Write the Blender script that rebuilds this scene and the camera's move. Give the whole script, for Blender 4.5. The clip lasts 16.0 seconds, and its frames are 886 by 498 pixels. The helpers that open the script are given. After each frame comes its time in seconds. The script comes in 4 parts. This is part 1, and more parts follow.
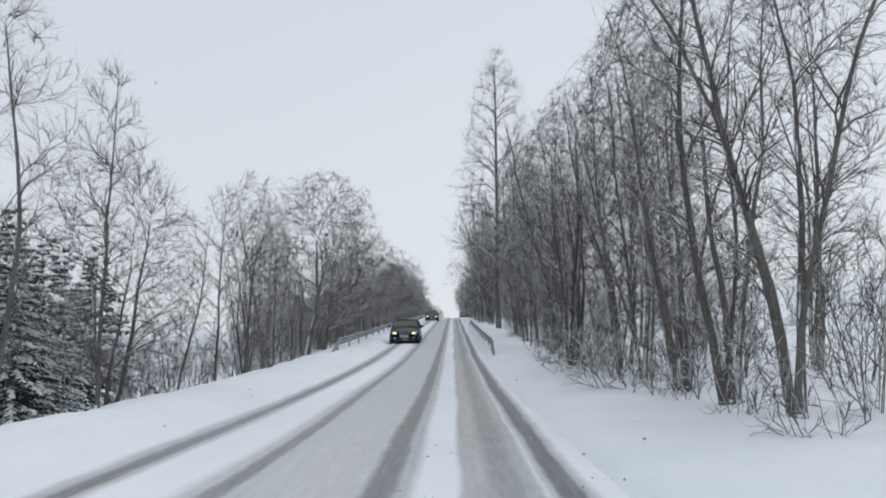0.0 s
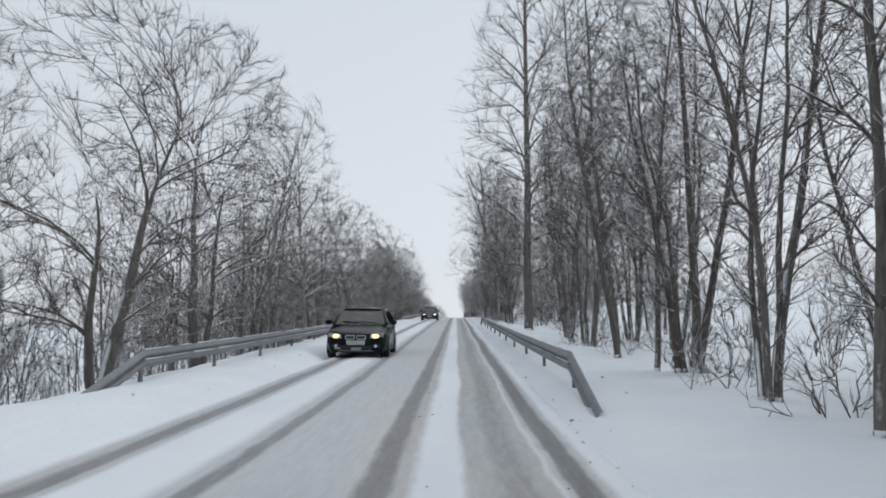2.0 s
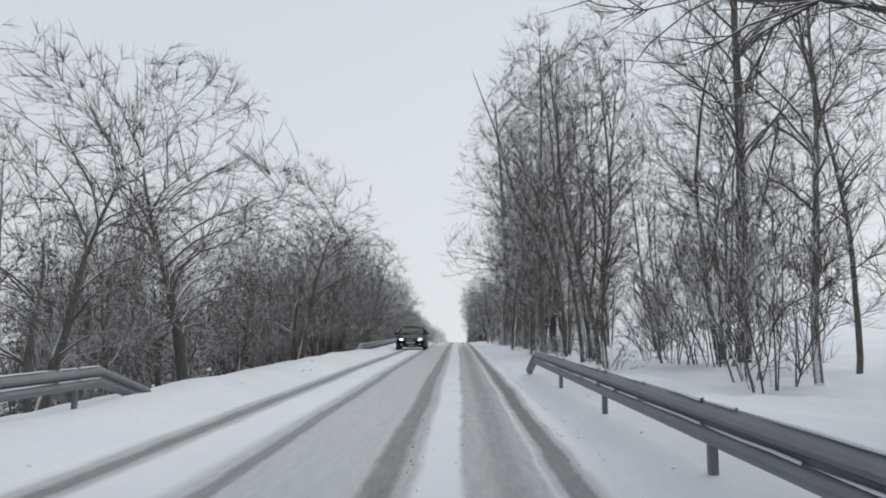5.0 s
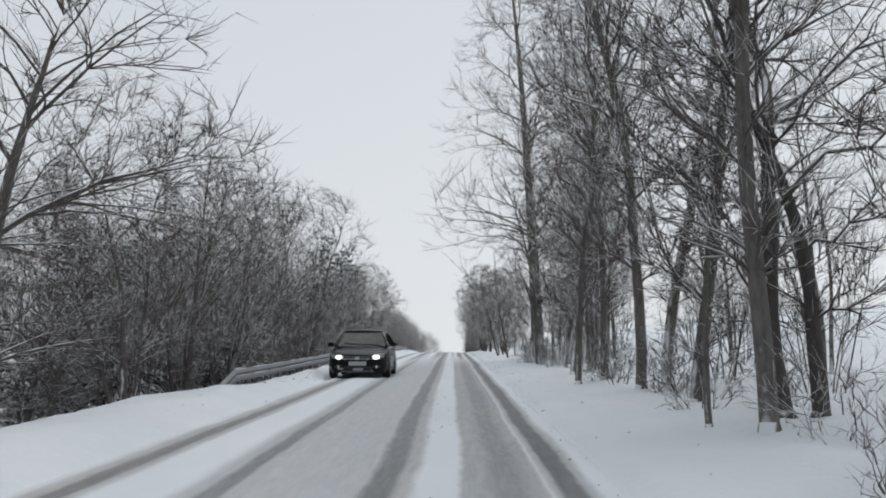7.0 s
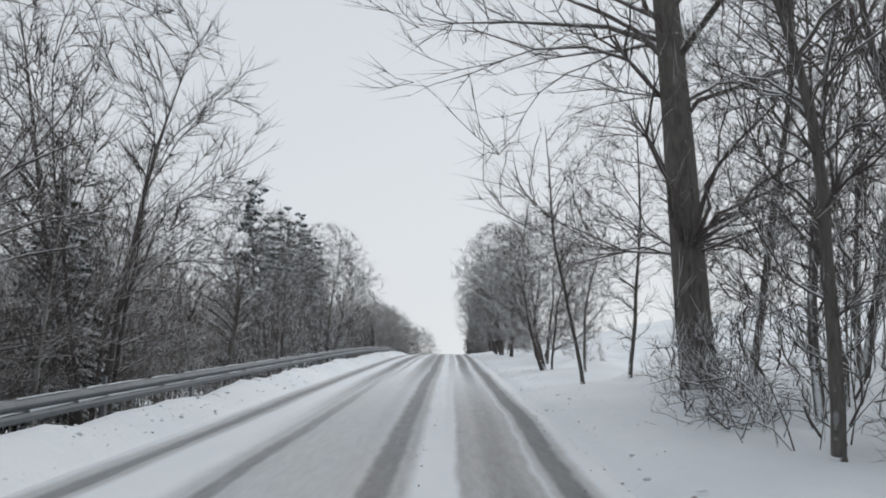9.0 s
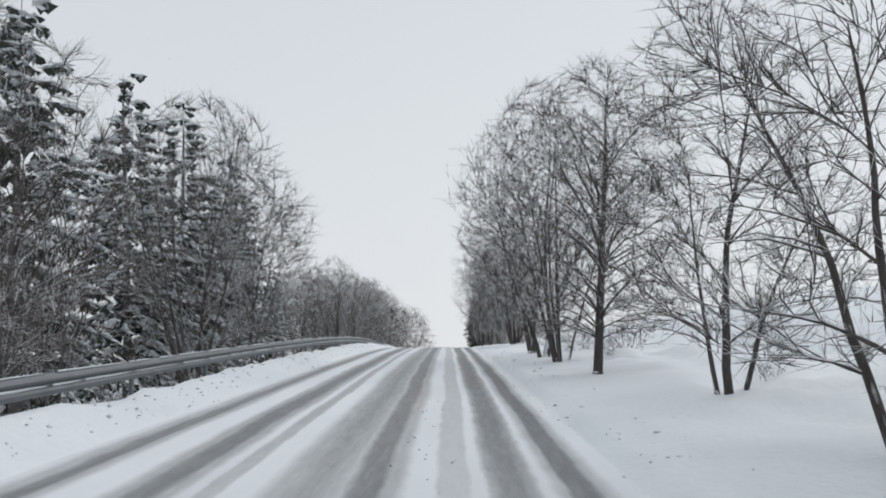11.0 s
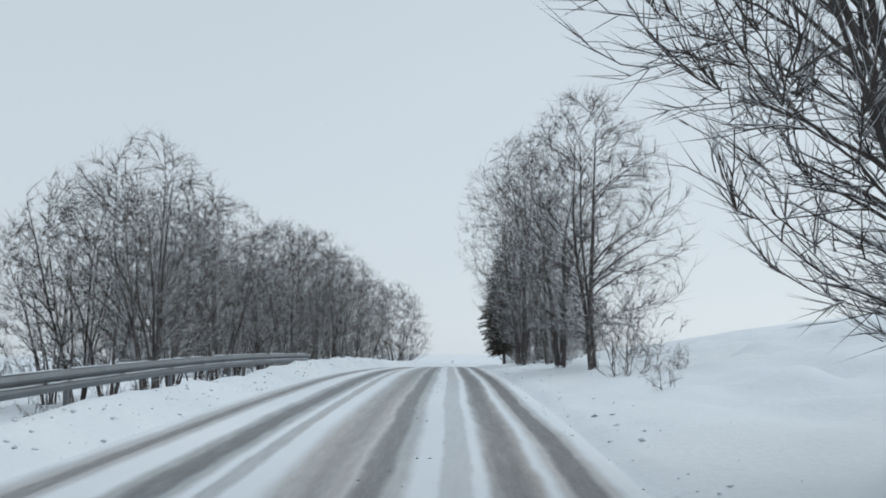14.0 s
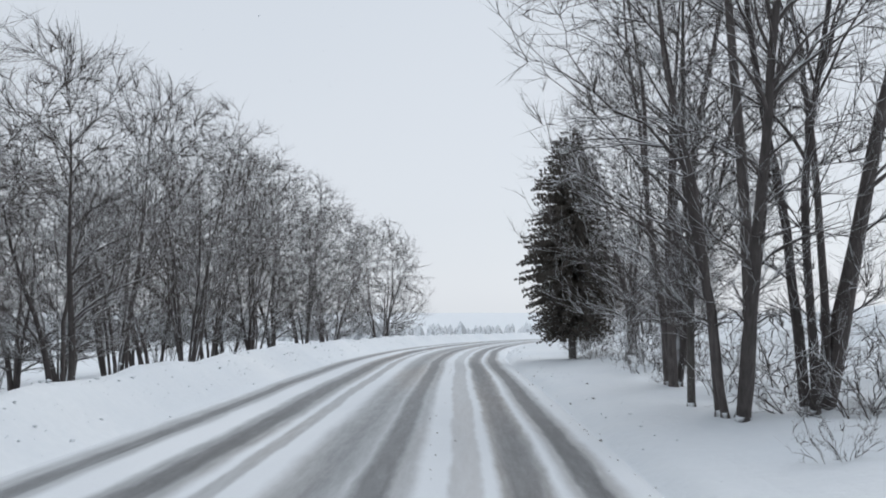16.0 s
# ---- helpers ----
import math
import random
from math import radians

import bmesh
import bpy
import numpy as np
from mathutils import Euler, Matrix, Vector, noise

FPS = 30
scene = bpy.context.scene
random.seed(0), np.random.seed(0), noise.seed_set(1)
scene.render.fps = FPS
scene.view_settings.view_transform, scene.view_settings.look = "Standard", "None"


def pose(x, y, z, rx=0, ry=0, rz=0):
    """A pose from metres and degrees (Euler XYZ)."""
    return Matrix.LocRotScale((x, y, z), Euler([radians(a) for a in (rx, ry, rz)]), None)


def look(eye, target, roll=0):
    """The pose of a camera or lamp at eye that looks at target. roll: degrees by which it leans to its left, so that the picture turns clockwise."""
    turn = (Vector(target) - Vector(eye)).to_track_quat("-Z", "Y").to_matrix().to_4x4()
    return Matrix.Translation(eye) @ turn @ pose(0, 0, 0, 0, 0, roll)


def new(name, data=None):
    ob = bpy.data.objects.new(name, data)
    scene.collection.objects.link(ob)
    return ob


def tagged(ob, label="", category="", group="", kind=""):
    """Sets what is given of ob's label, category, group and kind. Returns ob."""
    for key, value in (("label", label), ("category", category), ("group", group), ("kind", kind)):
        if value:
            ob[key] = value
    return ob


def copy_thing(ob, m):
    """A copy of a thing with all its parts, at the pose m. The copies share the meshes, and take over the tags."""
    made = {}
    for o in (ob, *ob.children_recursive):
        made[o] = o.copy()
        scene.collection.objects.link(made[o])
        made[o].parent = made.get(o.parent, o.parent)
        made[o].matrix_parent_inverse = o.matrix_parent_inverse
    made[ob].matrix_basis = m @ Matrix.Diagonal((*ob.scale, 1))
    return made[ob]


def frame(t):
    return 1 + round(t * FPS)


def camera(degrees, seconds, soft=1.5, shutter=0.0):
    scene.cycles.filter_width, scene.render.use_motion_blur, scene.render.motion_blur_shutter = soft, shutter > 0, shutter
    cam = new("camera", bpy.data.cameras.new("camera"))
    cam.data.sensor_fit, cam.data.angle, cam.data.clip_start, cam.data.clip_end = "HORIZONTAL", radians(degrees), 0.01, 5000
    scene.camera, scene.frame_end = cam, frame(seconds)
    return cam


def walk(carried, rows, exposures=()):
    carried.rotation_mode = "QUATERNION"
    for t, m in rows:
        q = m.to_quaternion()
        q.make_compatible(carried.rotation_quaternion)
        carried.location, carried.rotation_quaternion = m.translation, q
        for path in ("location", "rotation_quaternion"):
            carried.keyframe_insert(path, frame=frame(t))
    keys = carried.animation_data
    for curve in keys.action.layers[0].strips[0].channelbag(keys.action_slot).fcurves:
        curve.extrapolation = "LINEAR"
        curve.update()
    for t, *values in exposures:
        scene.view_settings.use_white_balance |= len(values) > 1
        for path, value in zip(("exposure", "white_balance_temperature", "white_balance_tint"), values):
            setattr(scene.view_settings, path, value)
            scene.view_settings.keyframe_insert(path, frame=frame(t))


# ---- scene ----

# ---------------------------------------------------------------- camera
SPEED = 14.0
CAM_H = 1.25
# seconds, slope of the road in degrees
SLOPES = ((-6, 1.0), (0, 1.2), (1, 1.5), (2, 2.4), (3.5, 3.4), (6, 3.5), (9, 3.3), (11.5, 3.0),
          (13, 2.7), (14, 2.2), (15, 1.2), (16, -0.4), (18, -1.2), (22, -1.6), (32, -2.2), (42, -1.4), (60, 0.0), (200, 0.4))
ROAD_Y = np.arange(-80.0, 1800.0, 0.5)
ROAD_S = np.interp(ROAD_Y, [SPEED * t for t, s in SLOPES], [s for t, s in SLOPES])
ROAD_S = np.convolve(np.pad(ROAD_S, 20, mode="edge"), np.ones(41) / 41, mode="valid")
ROAD_Z = np.concatenate([[0], np.cumsum(np.tan(np.radians(ROAD_S[:-1])) * 0.5)])
ROAD_Z -= np.interp(0, ROAD_Y, ROAD_Z)


def road_z(y):
    return np.interp(y, ROAD_Y, ROAD_Z)


def road_x(y):
    """Sideways place of the road's line: straight, then a bend to the right."""
    d = np.maximum(np.asarray(y, dtype=float) - 248.0, 0)
    return 0.0032 * np.minimum(d, 100) ** 2 + np.maximum(d - 100, 0) * 0.64


cam = camera(52.0, 16.0, soft=1.9)
# seconds, sideways, yaw, pitch, roll
PATH = (
    (0.0, 0.0, 0.6, 6.9, 0.0), (0.5, 0.0, 0.6, 6.7, -0.3), (1.0, 0.0, 0.65, 6.7, -0.3), (1.5, 0.0, 0.7, 6.75, -0.5),
    (2.0, 0.0, 0.8, 7.05, -0.4), (2.5, 0.0, 0.9, 7.35, -0.4), (3.0, 0.0, 0.95, 7.65, -0.6), (3.5, 0.0, 1.0, 7.9, -0.9),
    (4.7, 0.0, 0.9, 8.35, -0.4),
    (6.0, 0.0, 0.8, 8.7, 0.1), (6.5, 0.0, 0.6, 8.75, 0.2), (7.0, 0.0, 0.6, 8.8, 0.1), (7.5, 0.0, 0.5, 8.65, 0.4),
    (8.0, 0.0, 0.5, 8.5, 0.5), (8.5, 0.0, 0.5, 8.5, 0.6), (9.0, 0.0, 0.5, 8.5, 0.4),
    (10.2, 0.0, 0.3, 7.8, 0.3),
    (11.5, 0.0, 0.3, 7.2, 0.3), (12.0, 0.0, 0.1, 7.1, 0.6), (12.5, 0.0, 0.1, 6.95, 0.8), (13.0, 0.0, 0.2, 6.8, 0.7),
    (13.5, 0.0, 0.3, 6.6, 0.6), (14.0, 0.0, 0.4, 6.25, 0.4), (14.5, 0.0, 0.6, 5.85, 0.3), (15.0, 0.0, 0.8, 5.3, 0.3),
    (15.5, 0.0, 0.9, 4.5, 0.2), (16.0, 0.0, 0.9, 3.6, 0.2))
walk(cam, [(t, pose(x, SPEED * t, float(road_z(SPEED * t)) + CAM_H, 90 + p, r, w)) for t, x, w, p, r in PATH],
     exposures=((0, 0.05, 6300, 10), (3.5, 0.05, 6350, 10), (6, 0.05, 6500, 10), (12.4, 0.05, 6500, 10), (13.2, -0.08, 6050, 5),
                (14.7, -0.08, 6050, 5), (15.6, 0.05, 6250, 10), (16, 0.05, 6250, 10)))

# ---------------------------------------------------------------- light
world = bpy.data.worlds.new("winter_sky")
scene.world = world
world.use_nodes = True
wn, wl = world.node_tree.nodes, world.node_tree.links
wn.clear()
sky = wn.new("ShaderNodeTexSky")
sky.sky_type, sky.sun_disc = "NISHITA", False
sky.sun_elevation, sky.sun_rotation = radians(38), radians(40)
grey = wn.new("ShaderNodeHueSaturation")
grey.inputs["Saturation"].default_value = 0.25
cloud = wn.new("ShaderNodeBackground")
cloud.inputs["Color"].default_value = (0.80, 0.845, 0.89, 1)
cloud.inputs["Strength"].default_value = 0.86
clear = wn.new("ShaderNodeBackground")
clear.inputs["Strength"].default_value = 0.10
both = wn.new("ShaderNodeMixShader")
both.inputs[0].default_value = 0.85
wout = wn.new("ShaderNodeOutputWorld")
wl.new(sky.outputs[0], grey.inputs["Color"])
wl.new(grey.outputs[0], clear.inputs["Color"])
wl.new(clear.outputs[0], both.inputs[1])
wtc = wn.new("ShaderNodeTexCoord")
wsep = wn.new("ShaderNodeSeparateXYZ")
wl.new(wtc.outputs["Generated"], wsep.inputs[0])
wnoise = wn.new("ShaderNodeTexNoise")
wnoise.inputs["Scale"].default_value, wnoise.inputs["Detail"].default_value = 2.5, 3.0
wl.new(wtc.outputs["Generated"], wnoise.inputs["Vector"])
wadd = wn.new("ShaderNodeMath")
wadd.operation = "MULTIPLY_ADD"
wadd.inputs[1].default_value = 0.22
wl.new(wnoise.outputs["Fac"], wadd.inputs[0])
wl.new(wsep.outputs["Z"], wadd.inputs[2])
wramp = wn.new("ShaderNodeValToRGB")
wramp.color_ramp.elements[0].position, wramp.color_ramp.elements[0].color = 0.05, (0.86, 0.885, 0.91, 1)
wramp.color_ramp.elements[1].position, wramp.color_ramp.elements[1].color = 0.60, (0.755, 0.81, 0.87, 1)
wl.new(wadd.outputs[0], wramp.inputs[0])
wl.new(wramp.outputs[0], cloud.inputs["Color"])
wl.new(cloud.outputs[0], both.inputs[2])
wl.new(both.outputs[0], wout.inputs["Surface"])
sun_data = bpy.data.lights.new("sun", "SUN")
sun_data.energy, sun_data.angle, sun_data.color = 1.0, radians(60), (1.0, 0.97, 0.93)
sun = new("sun", sun_data)
sun.matrix_world = look((0, 0, 60), (-25, -30, 0))


# ---------------------------------------------------------------- materials
def material(name):
    m = bpy.data.materials.new(name)
    m.use_nodes = True
    n, l = m.node_tree.nodes, m.node_tree.links
    return m, n, l, n["Principled BSDF"]


def noise_node(n, l, scale, detail=4.0, rough=0.6, coord="Object", stretch=(1, 1, 1)):
    tc = n.new("ShaderNodeTexCoord")
    mp = n.new("ShaderNodeMapping")
    mp.inputs["Scale"].default_value = stretch
    t = n.new("ShaderNodeTexNoise")
    t.inputs["Scale"].default_value, t.inputs["Detail"].default_value, t.inputs["Roughness"].default_value = scale, detail, rough
    l.new(tc.outputs[coord], mp.inputs["Vector"])
    l.new(mp.outputs[0], t.inputs["Vector"])
    return t.outputs["Fac"]


def ramp(n, l, fac, stops):
    r = n.new("ShaderNodeValToRGB")
    e = r.color_ramp.elements
    while len(e) < len(stops):
        e.new(0.5)
    for i, (p, c) in enumerate(stops):
        e[i].position = p
        e[i].color = (c, c, c, 1) if isinstance(c, (int, float)) else (*c, 1)
    l.new(fac, r.inputs[0])
    return r.outputs[0]


def math_node(n, l, op, a, b=None, c=None):
    k = n.new("ShaderNodeMath")
    k.operation = op
    for i, v in enumerate((a, b, c)):
        if v is None:
            continue
        if isinstance(v, (int, float)):
            k.inputs[i].default_value = v
        else:
            l.new(v, k.inputs[i])
    return k.outputs[0]


def mix(n, l, fac, a, b):
    k = n.new("ShaderNodeMix")
    k.data_type = "RGBA"
    for i, v in ((0, fac), (6, a), (7, b)):
        if isinstance(v, (int, float)):
            k.inputs[i].default_value = v
        elif isinstance(v, tuple):
            k.inputs[i].default_value = (*v, 1)
        else:
            l.new(v, k.inputs[i])
    return k.outputs[2]


def bump(n, l, bsdf, height, strength, distance):
    b = n.new("ShaderNodeBump")
    b.inputs["Strength"].default_value, b.inputs["Distance"].default_value = strength, distance
    l.new(height, b.inputs["Height"])
    l.new(b.outputs[0], bsdf.inputs["Normal"])


SNOW = (0.80, 0.825, 0.85)


def snow_material(name):
    m, n, l, b = material(name)
    big = noise_node(n, l, 0.25, 5)
    fine = noise_node(n, l, 9.0, 6)
    c = mix(n, l, ramp(n, l, big, ((0.3, 0.0), (0.7, 1.0))), (0.67, 0.71, 0.75), (0.77, 0.795, 0.815))
    c = mix(n, l, ramp(n, l, fine, ((0.35, 0.0), (0.75, 0.35))), c, (0.64, 0.675, 0.71))
    l.new(c, b.inputs["Base Color"])
    b.inputs["Roughness"].default_value = 0.8
    b.inputs["Specular IOR Level"].default_value = 0.2
    bump(n, l, b, fine, 0.5, 0.03)
    return m


def bark_material(name, dark, light, snow=0.5):
    """Bark with snow lying on the upper sides and blown on to one side of the wood."""
    m, n, l, b = material(name)
    grain = noise_node(n, l, 6.0, 5, 0.65, stretch=(3, 3, 0.6))
    spot = noise_node(n, l, 1.3, 4, 0.6)
    oi = n.new("ShaderNodeObjectInfo")
    c = mix(n, l, ramp(n, l, grain, ((0.3, 0.0), (0.7, 1.0))), dark, light)
    c = mix(n, l, math_node(n, l, "MULTIPLY", oi.outputs["Random"], 0.5), c, tuple(v * 0.55 for v in dark))
    g = n.new("ShaderNodeNewGeometry")
    sep = n.new("ShaderNodeSeparateXYZ")
    l.new(g.outputs["Normal"], sep.inputs[0])
    lie = math_node(n, l, "MULTIPLY_ADD", sep.outputs["X"], -0.28, sep.outputs["Z"])
    lie = math_node(n, l, "MULTIPLY_ADD", sep.outputs["Y"], -0.34, lie)
    place = n.new("ShaderNodeTexCoord")
    up = n.new("ShaderNodeSeparateXYZ")
    l.new(place.outputs["Object"], up.inputs[0])
    foot = n.new("ShaderNodeMapRange")
    foot.inputs[1].default_value, foot.inputs[2].default_value = 2.2, 0.2
    foot.inputs[3].default_value, foot.inputs[4].default_value = 0.0, 0.22
    l.new(up.outputs["Z"], foot.inputs[0])
    lie = math_node(n, l, "ADD", lie, foot.outputs[0])
    lie = math_node(n, l, "ADD", lie, math_node(n, l, "MULTIPLY_ADD", spot, 1.1, -0.55 + (snow - 0.5)))
    cover = ramp(n, l, lie, ((0.52, 0.0), (0.66, 1.0)))
    l.new(mix(n, l, cover, c, (0.78, 0.80, 0.82)), b.inputs["Base Color"])
    b.inputs["Roughness"].default_value = 0.9
    b.inputs["Specular IOR Level"].default_value = 0.15
    bump(n, l, b, grain, 0.6, 0.02)
    return m


def plain(name, color, rough=0.5, metal=0.0, vary=0.15, scale=12.0, shine=0.5):
    m, n, l, b = material(name)
    f = noise_node(n, l, scale, 5)
    l.new(mix(n, l, f, tuple(v * (1 - vary) for v in color), tuple(min(1, v * (1 + vary)) for v in color)), b.inputs["Base Color"])
    b.inputs["Roughness"].default_value, b.inputs["Metallic"].default_value = rough, metal
    b.inputs["Specular IOR Level"].default_value = shine
    return m


def road_material():
    """Packed snow with wheel tracks worn through to grey slush and wet asphalt, along the road."""
    m, n, l, b = material("snowy_road")
    at = n.new("ShaderNodeAttribute")
    at.attribute_name = "across"
    wob = noise_node(n, l, 1.0, 4, 0.6, stretch=(0.5, 0.12, 0.5))
    rag = noise_node(n, l, 5.0, 5, 0.7, stretch=(1.0, 0.25, 1.0))
    x = math_node(n, l, "ADD", at.outputs["Fac"], math_node(n, l, "MULTIPLY_ADD", wob, 0.24, -0.12))
    x = math_node(n, l, "ADD", x, math_node(n, l, "MULTIPLY_ADD", rag, 0.09, -0.045))

    def band(mid, half, soft):
        d = math_node(n, l, "ABSOLUTE", math_node(n, l, "SUBTRACT", x, mid))
        r = n.new("ShaderNodeMapRange")
        r.interpolation_type = "SMOOTHSTEP"
        r.inputs[1].default_value, r.inputs[2].default_value = half + soft * 0.6, max(half - soft * 0.6, 0.0)
        l.new(d, r.inputs[0])
        return r.outputs[0]

    tc = n.new("ShaderNodeTexCoord")
    sp = n.new("ShaderNodeSeparateXYZ")
    l.new(tc.outputs["Object"], sp.inputs[0])
    late = n.new("ShaderNodeMapRange")
    late.inputs[1].default_value, late.inputs[2].default_value = 135.0, 165.0
    l.new(sp.outputs["Y"], late.inputs[0])
    late = late.outputs[0]
    early = math_node(n, l, "SUBTRACT", 1.0, late)

    def together(bands):
        total = None
        for mid, half, soft, amount, when in bands:
            v = math_node(n, l, "MULTIPLY", band(mid, half, soft), amount)
            if when:
                v = math_node(n, l, "MULTIPLY", v, early if when == 1 else late)
            total = v if total is None else math_node(n, l, "MAXIMUM", total, v)
        return total

    total_grey, total_dark = together(GREY_BANDS), together(DARK_BANDS)
    patch = noise_node(n, l, 0.35, 4, 0.6, stretch=(1.0, 0.3, 1.0))
    fine = noise_node(n, l, 14.0, 6, 0.7, stretch=(1.0, 0.10, 1.0))
    crumb = noise_node(n, l, 40.0, 5, 0.7)
    earth = noise_node(n, l, 0.8, 3, 0.6, stretch=(1.0, 0.06, 1.0))
    speck = ramp(n, l, fine, ((0.30, 0.74), (0.62, 1.0)))
    worn = ramp(n, l, patch, ((0.3, 0.84), (0.7, 1.0)))
    grey = math_node(n, l, "MULTIPLY", math_node(n, l, "MULTIPLY", total_grey, worn), speck)
    dark = math_node(n, l, "MULTIPLY", math_node(n, l, "MULTIPLY", total_dark, worn), speck)
    base = mix(n, l, ramp(n, l, patch, ((0.3, 0.0), (0.7, 1.0))), (0.66, 0.695, 0.73), (0.77, 0.795, 0.82))
    c = mix(n, l, grey, base, mix(n, l, ramp(n, l, earth, ((0.45, 0.0), (0.65, 1.0))), (0.25, 0.26, 0.265), (0.30, 0.27, 0.245)))
    c = mix(n, l, dark, c, (0.065, 0.067, 0.070))
    c = mix(n, l, ramp(n, l, crumb, ((0.55, 0.0), (0.75, 0.35))), c, (0.5, 0.52, 0.54))
    l.new(c, b.inputs["Base Color"])
    l.new(ramp(n, l, dark, ((0.0, 0.85), (1.0, 0.42))), b.inputs["Roughness"])
    b.inputs["Specular IOR Level"].default_value = 0.3
    bump(n, l, b, crumb, 0.3, 0.012)
    return m


# across the road: middle, half width, softness, amount, stretch (0 all along, 1 first, 2 last)
GREY_BANDS = ((-3.2, 0.26, 0.14, 0.7, 0), (-1.9, 0.34, 0.2, 0.62, 1), (-2.25, 0.26, 0.12, 0.85, 2), (-1.2, 0.55, 0.3, 0.6, 1), (-1.75, 0.10, 0.06, 0.7, 2),
              (-1.05, 0.30, 0.2, 0.85, 2), (-0.58, 0.24, 0.12, 0.75, 0), (0.42, 0.36, 0.08, 0.8, 1), (0.05, 0.13, 0.05, 0.5, 2), (0.5, 0.20, 0.08, 0.95, 2), (1.0, 0.20, 0.10, 0.7, 0))
DARK_BANDS = ((-3.2, 0.11, 0.08, 0.72, 0), (-1.95, 0.10, 0.08, 0.7, 1), (-2.25, 0.13, 0.08, 0.78, 2), (-1.05, 0.10, 0.14, 0.35, 2), (-0.62, 0.12, 0.08, 0.82, 0), (0.48, 0.14, 0.14, 0.4, 1),
              (0.5, 0.12, 0.10, 0.62, 2), (1.0, 0.11, 0.06, 0.9, 0))

M_SNOW = snow_material("snow")
M_ROAD = road_material()
M_BARK = bark_material("grey_brown_bark", (0.095, 0.087, 0.080), (0.22, 0.204, 0.19), 0.40)
M_TWIG = bark_material("twig_bark", (0.09, 0.079, 0.074), (0.19, 0.166, 0.157), 0.21)
M_FROST = bark_material("snowy_twig_bark", (0.074, 0.066, 0.063), (0.17, 0.15, 0.143), 0.28)
M_BIRCH = bark_material("birch_bark", (0.22, 0.21, 0.20), (0.52, 0.51, 0.49), 0.42)
M_NEEDLE = bark_material("snowy_needles", (0.03, 0.038, 0.034), (0.075, 0.088, 0.075), 1.0)
M_NEEDLE_BARE = bark_material("brown_green_needles", (0.095, 0.085, 0.074), (0.19, 0.168, 0.146), 0.14)
# far woods: distance haze is mixed into this pale base colour, under the snow
M_FAR_HAZED = bark_material("snowy_hazed_woods", (0.42, 0.435, 0.45), (0.56, 0.58, 0.60), 0.6)
M_STEEL = plain("galvanised_steel", (0.17, 0.18, 0.19), 0.55, 0.35, 0.3, 3.0)
M_PAINT = plain("dark_car_paint", (0.007, 0.010, 0.014), 0.2, 0.0, 0.3, 2.0, 0.12)
M_PAINT_GREY = plain("dark_grey_car_paint", (0.011, 0.012, 0.014), 0.22, 0.0, 0.3, 2.0, 0.12)
M_RUBBER = plain("tyre_rubber", (0.02, 0.02, 0.021), 0.85, 0.0, 0.3, 20.0)
M_ALLOY = plain("alloy_rim", (0.28, 0.29, 0.30), 0.4, 0.7, 0.3, 20.0)
M_TRIM = plain("black_plastic", (0.015, 0.015, 0.016), 0.6, 0.0, 0.2, 20.0)
M_CHROME = plain("chrome", (0.55, 0.56, 0.57), 0.2, 0.9, 0.1, 20.0)
M_PLATE = plain("plate_white", (0.55, 0.56, 0.57), 0.5, 0.0, 0.1, 20.0)
M_BAR = plain("plate_bars", (0.30, 0.30, 0.31), 0.6, 0.0, 0.1, 20.0)
M_SLUSH = plain("dirty_slush", (0.36, 0.355, 0.35), 0.8, 0.0, 0.4, 25.0)


def glass_material(name, tint, through_amount):
    m, n, l, b = material(name)
    b.inputs["Base Color"].default_value = (*tint, 1)
    b.inputs["Roughness"].default_value = 0.03
    b.inputs["Transmission Weight"].default_value = through_amount
    b.inputs["IOR"].default_value = 1.3
    return m


M_GLASS = glass_material("tinted_glass", (0.06, 0.085, 0.08), 0.8)
M_LENS = glass_material("clear_lamp_glass", (0.75, 0.77, 0.78), 0.6)


def lamp_material(name, color, strength):
    m, n, l, b = material(name)
    b.inputs["Base Color"].default_value = (*color, 1)
    b.inputs["Emission Color"].default_value = (*color, 1)
    b.inputs["Emission Strength"].default_value = strength
    return m


M_LAMP = lamp_material("lit_headlamp_warm", (1.0, 0.72, 0.36), 1.5)
M_LAMP_COLD = lamp_material("lit_headlamp_white", (1.0, 0.97, 0.9), 2.0)


# ---------------------------------------------------------------- mesh helpers
def mesh_of(name, verts, faces, mat, smooth=True):
    me = bpy.data.meshes.new(name)
    me.from_pydata(np.asarray(verts).tolist() if not isinstance(verts, list) else verts, [], faces)
    me.materials.append(mat)
    if smooth:
        me.polygons.foreach_set("use_smooth", [True] * len(me.polygons))
    me.update()
    return me


def child(name, me, parent, label=""):
    ob = new(name, me)
    ob.parent = parent
    if label:
        tagged(ob, label)
    return ob


def thing(name, label, category, group="", kind="", at=None):
    ob = new(name)
    ob.empty_display_size = 0.3
    if at is not None:
        ob.matrix_world = at
    return tagged(ob, label, category, group, kind)


def part(name, bm, mat, parent, label="", smooth=False):
    me = bpy.data.meshes.new(name)
    bm.to_mesh(me)
    bm.free()
    me.materials.append(mat)
    if smooth:
        me.polygons.foreach_set("use_smooth", [True] * len(me.polygons))
    return child(name, me, parent, label)


